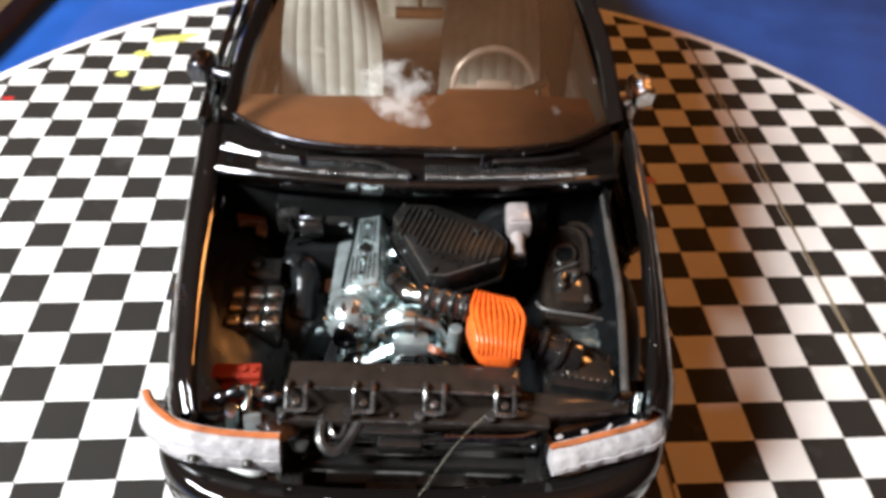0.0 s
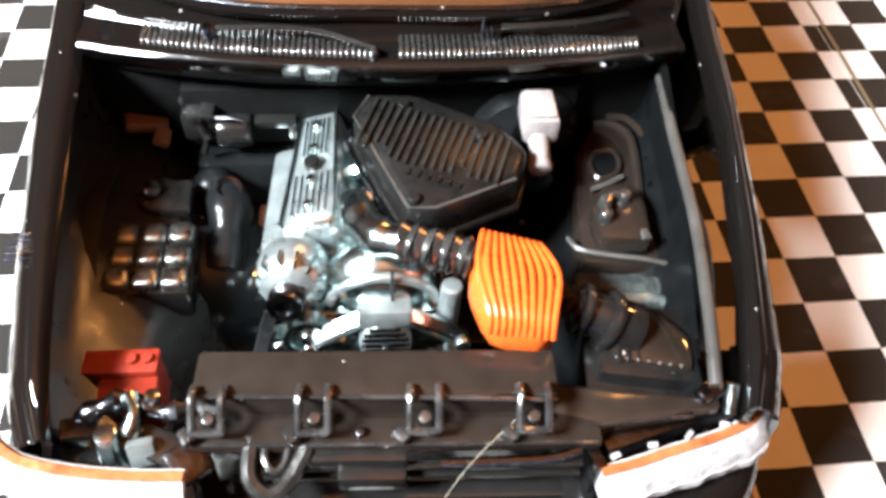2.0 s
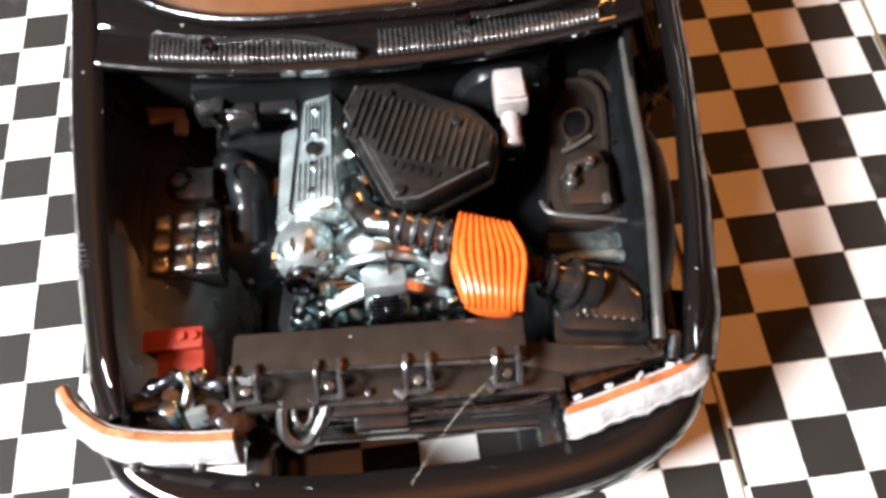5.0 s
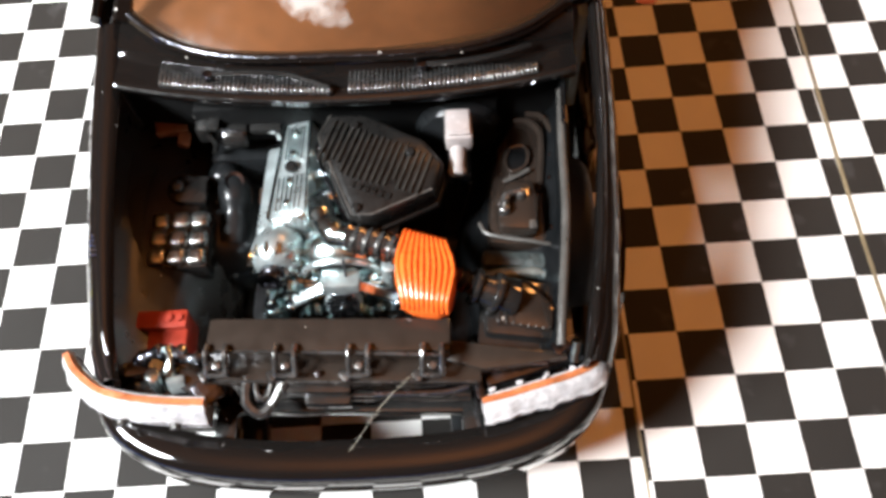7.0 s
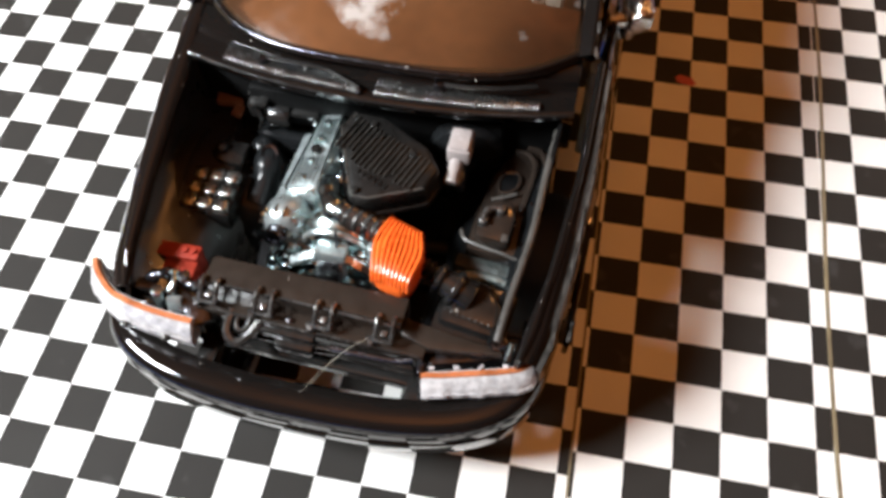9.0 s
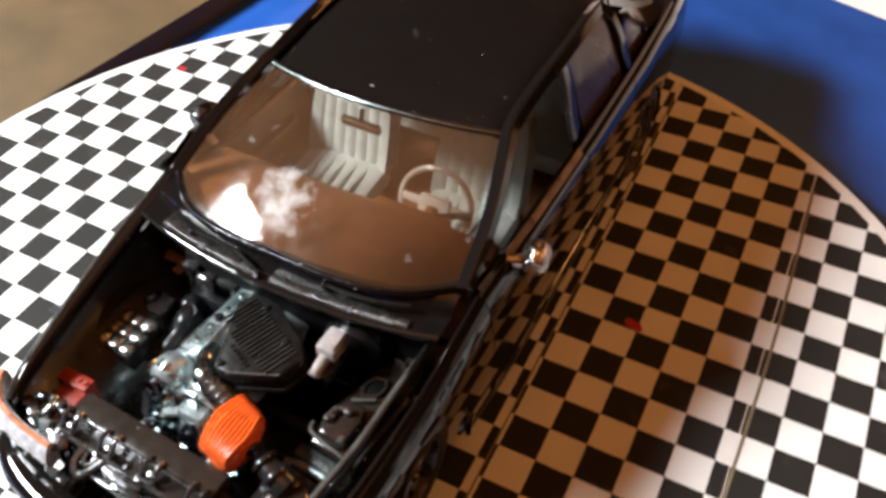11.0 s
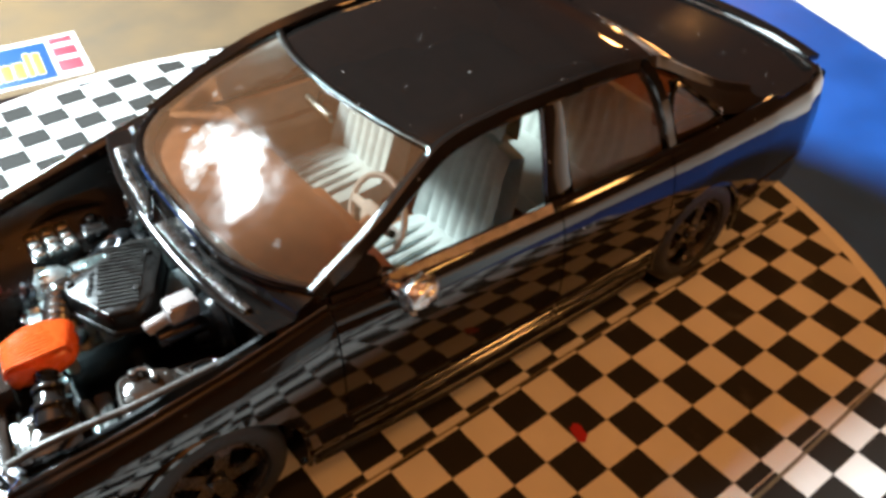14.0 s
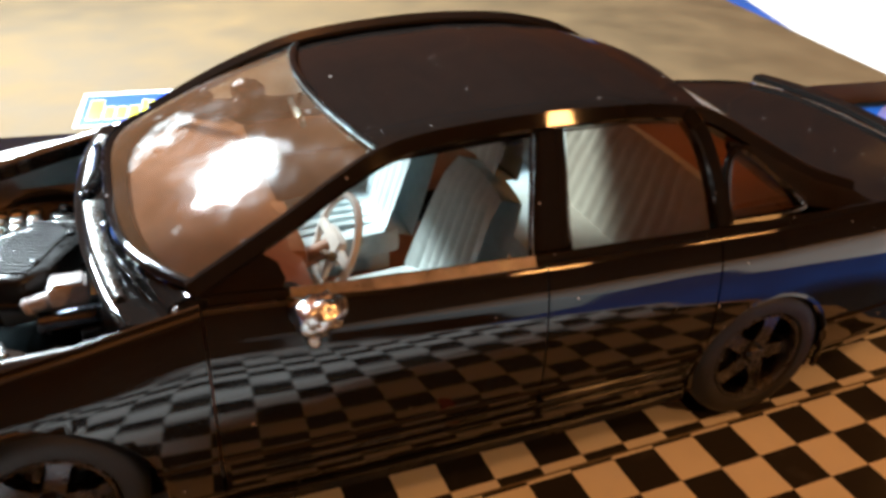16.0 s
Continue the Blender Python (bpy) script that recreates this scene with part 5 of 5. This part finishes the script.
for k in range(3):
    part("lid_rib", tube([(21.2 + 0.9 * k, -51.6, 28.6), (20.6 + 0.9 * k, -54.4, 29.9 - 0.15 * k), (20.4 + 0.9 * k, -57.2, 28.9)], 0.32, 6, 4), BLACK, cleaner)
part("worn_edge", tube([(20.4, -59.6, 26.6), (22.6, -60.2, 26.2), (24.4, -59.7, 26.5), (26.6, -60.2, 26.2), (28.2, -59.8, 26.4)], 0.22, 6, 5), SILVER, cleaner, "worn bright seam edge")
part("lower_duct", tube([(18.6, -57.0, 22), (16.6, -59.0, 20), (17.6, -62.0, 19)], 2.2, 12, 5), BLACK, cleaner)

# driver's side: pressed wing top, brake unit, stay rod
tower = part("strut_tower", plate([(19.4, -44.4), (20.2, -36.0), (21.4, -28.6), (24.0, -23.6), (27.6, -21.8), (30.2, -24.6), (30.4, -35.0), (29.0, -45.2)], 21.0, 27.6, 1.4), BROWNGLOSS, car, "pressed brownish black strut tower with raised ridges")
part("ridge", tube([(26.4, -22.6, 27.6), (28.6, -23.4, 28.0), (29.8, -26.0, 28.1), (29.9, -28.6, 28.0), (29.4, -32.4, 27.9), (29.1, -37.4, 27.7)], 0.5, 8, 5), BROWNGLOSS, tower)
part("ridge", tube([(24.6, -23.8, 27.5), (26.6, -24.4, 28.0), (27.9, -26.0, 28.2), (28.2, -28.0, 28.2), (27.9, -32.0, 28.0), (27.3, -36.4, 27.8)], 0.55, 8, 5), BROWNGLOSS, tower)
pocket_line = [(23.6, -29.0), (25.6, -28.7), (26.2, -30.4), (25.4, -32.4), (23.4, -33.0), (22.8, -31.0)]
# nearly flush dark plate; the pocket's shade is painted, not sunk
part("pocket", plate(pocket_line, 27.4, 27.9, 0.2), PANEL, tower, "dark plate as the shade of a sunken pocket")
part("pocket_rim", tube([(x, y, 28.0) for x, y in pocket_line + pocket_line[:1]], 0.32, 8, 4), BROWNGLOSS, tower)
part("worn_edge", tube([(22.2, -34.8, 28.1), (24.0, -34.2, 28.3), (26.0, -33.0, 28.2)], 0.3, 6, 4), STAY, tower, "worn bright edge")
block = part("raised_block", plate([(22.7, -35.8), (26.1, -35.5), (27.0, -39.0), (26.5, -44.2), (21.0, -43.7), (20.7, -39.6)], 27.2, 30.6, 1.2), BROWNGLOSS, tower, "raised block with worn knobs")
for x, y, r in ((22.3, -39.3, 0.75), (24.4, -38.7, 0.85), (22.0, -41.2, 0.9)):
    part("knob", rod((x, y, 30.2), (x, y + 0.1, 31.7), r, r * 0.75, 14, 0.25), WORNGLINT, block)
part("knob_link", tube([(22.0, -41.2, 31.3), (22.1, -40.2, 31.6), (22.9, -38.9, 31.5), (24.4, -38.7, 31.4)], 0.4, 8, 4), WORNGLINT, block)
part("worn_corner", box(25.7, -43.2, 30.3, 1.0, 1.4, 0.5, 0.2, (0, 12, 8)), STAY, block, "rubbed pale corner")
part("seat_edge", tube([(18.6, -41.2, 27.6), (19.4, -43.0, 28.0), (22.4, -44.0, 28.1), (25.6, -44.6, 28.1), (28.4, -45.2, 27.8)], 0.3, 6, 4), STAY, tower, "worn pale edge")
for x, y in ((29.3, -30.6), (28.9, -34.5), (28.5, -42.6)):
    part("tower_bolt", rod((x, y, 27.0), (x, y, 28.5), 0.5, 0.4, 10, 0.12), SMOKE, tower)
part("rough_band", plate([(18.8, -44.8), (29.2, -46.0), (28.8, -48.4), (18.4, -47.2)], 24.0, 27.0, 0.6), ROUGH, tower, "rough grey-green strip")
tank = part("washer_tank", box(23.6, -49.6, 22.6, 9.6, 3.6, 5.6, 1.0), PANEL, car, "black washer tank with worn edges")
part("tank_pipe", tube([(17.8, -48.6, 25.0), (21.4, -48.4, 25.9), (25.4, -48.6, 26.4), (28.9, -49.4, 25.9)], 0.95, 10, 5), PIPE, tank, "pale worn pipe")
part("tank_rib", box(26.6, -50.4, 25.4, 0.8, 3.0, 1.0, 0.25), PIPE, tank)
for y in (-49.1, -52.1):
    part("tank_screw", rod((28.2, y, 25.0), (28.2, y, 26.8), 0.5, 0.4, 10, 0.12), SMOKE, tank)
booster = part("brake_booster", lathe([(0.01, -1.8), (5.2, -1.6), (6.4, 0.0), (5.6, 1.6), (2.4, 2.6), (2.0, 5.0), (0.01, 5.2)], 32, Matrix.Translation((16.2, -24.6, 27.6)) @ pose(0, 0, 0, 90, 0, 0)), DARK, car, "black round brake booster")
reservoir = part("fluid_reservoir", join(box(16.2, -30.2, 34.6, 3.8, 5.2, 3.2, 0.7), box(16.2, -30.2, 36.3, 3.0, 4.2, 0.5, 0.2), box(16.2, -31.6, 36.5, 2.0, 0.5, 0.4, 0.1)), WHITE, booster, "milky white brake fluid reservoir")
part("reservoir_neck", join(rod((16.0, -32.4, 33.6), (15.8, -35.6, 32.8), 1.15, 1.1, 14, 0.2), rod((15.8, -35.4, 32.8), (15.8, -36.3, 32.5), 1.35, 1.2, 14, 0.2)), WHITE, reservoir)
part("master_cylinder", rod((16.2, -27, 29.6), (16.0, -35, 29.6), 1.9, 1.7, 16, 0.3), SMOKE, booster)
# a glossy black rod; the grey colour carries its reflected light
part("stay_rod", tube([(30.9, -24.0, 34.6), (30.3, -33, 34.0), (29.8, -44, 33.2), (28.4, -55, 32.4), (27.7, -61.0, 30.9)], 0.62, 10, 6), STAY, car, "black hood stay rod with its sheen painted grey")

# passenger's side: fuse block, filler, red box
fuse = part("fuse_block", box(-24.2, -40.6, 23.4, 8.6, 9.0, 4.4, 0.6), BLACK, car, "black fuse block with bright bevelled caps")
for i in range(3):
    for j in range(3):
        part("cap", box(-27.0 + 2.8 * i, -37.8 - 2.9 * j, 25.9, 2.6, 2.6, 1.8, 0.8, (0, 0, 2), 3), CAPS, fuse)
part("filler_cap", join(rod((-24.4, -32.6, 24.6), (-24.4, -32.6, 27.0), 2.5, 2.4, 22, 0.4), rod((-25.0, -32.6, 27.0), (-25.0, -32.6, 28.0), 1.2, 1.0, 16, 0.2), box(-23.0, -32.8, 25.6, 4.2, 4.6, 2.4, 0.5)), BLACK, car, "black filler with a round cap")
rb = part("battery_cover", join(plate([(-33.0, -57.2), (-32.6, -52.0), (-21.7, -51.8), (-21.5, -57.4)], 19.0, 25.0, 0.4), box(-27.1, -53.0, 25.4, 11.0, 2.6, 1.2, 0.3)), RED, car, "dark red battery cover with a split lid")
for x in (-23.6, -22.2):
    part("vent_plug", rod((x - 0.4, -53.0, 25.9), (x - 0.4, -53.0, 26.4), 0.5, seg=10), RED, rb)
part("wing_bracket", join(box(-26.8, -22.6, 28.2, 4.6, 2.6, 1.4, 0.4, (0, 12, 14)), box(-25.0, -24.4, 27.4, 1.8, 2.4, 1.0, 0.3, (0, 30, 0))), BROWNBIT, car, "rust brown bracket")
part("motor_wire", tube([(-19.0, -25.6, 31.2), (-17.0, -26.2, 31.6), (-15.2, -26.6, 31.4), (-14.6, -27.4, 30.4)], 0.16, 6, 5), SMOKE, car, "thin shiny wire")
part("motor_relay", join(box(-20.6, -25.4, 31.6, 1.5, 1.8, 1.4, 0.3, (0, 0, 10)), box(-19.2, -25.0, 31.8, 1.6, 2.2, 1.0, 0.3, (0, 12, -6)), box(-21.0, -23.6, 32.0, 2.6, 1.0, 0.8, 0.25)), WORNGLINT, car, "small shiny relay blocks")
part("wiper_motor", join(box(-20.4, -24.4, 29.6, 3.6, 2.4, 3.4, 0.5), rod((-18.4, -25.2, 29.0), (-14.6, -25.2, 29.0), 1.9, 1.9, 16, 0.4), box(-12.0, -24.8, 30.0, 4.6, 1.8, 1.0, 0.3), box(-10.2, -25.0, 29.2, 0.8, 1.8, 2.2, 0.2), tube([(-20.6, -25.6, 31.0), (-19.6, -26.4, 29.0), (-20.2, -26.4, 26.8)], 0.4, 6, 4)), BLACK, car, "shiny dark wiper motor on the bulkhead")
part("arched_duct", tube([(-20.4, -27.6, 21.0), (-19.4, -28.8, 23.4), (-17.9, -30.6, 24.0), (-17.4, -33.4, 23.2), (-17.9, -38.6, 20.6)], [2.0, 2.2, 2.4, 2.5, 2.6, 2.6, 2.6, 2.5] * 4, 16, 5), DARK, car, "black arched duct with a round hole")
part("duct_port", lathe([(0.01, 0.2), (0.9, 0.3), (1.0, 0.9), (1.4, 1.0), (1.5, 0.0)], 20, Matrix.Translation((-17.4, -31.2, 25.4)) @ pose(0, 0, 0, 10, 20, 0)), SMOKE, car, "round port with a dark centre")
part("wheel_tub", lathe([(0.01, 4.6), (5.0, 4.2), (7.6, 2.6), (8.6, 0.0), (8.8, -6.0)], 32, Matrix.Translation((-18.6, -34.6, 18.0)) @ pose(0, 0, 0, 0, 20, 0)), DARK, car, "rounded black tub pressing")
part("heater_box", box(-15.0, -25.0, 19.5, 13, 4.5, 12, 1.4), DARK, car)
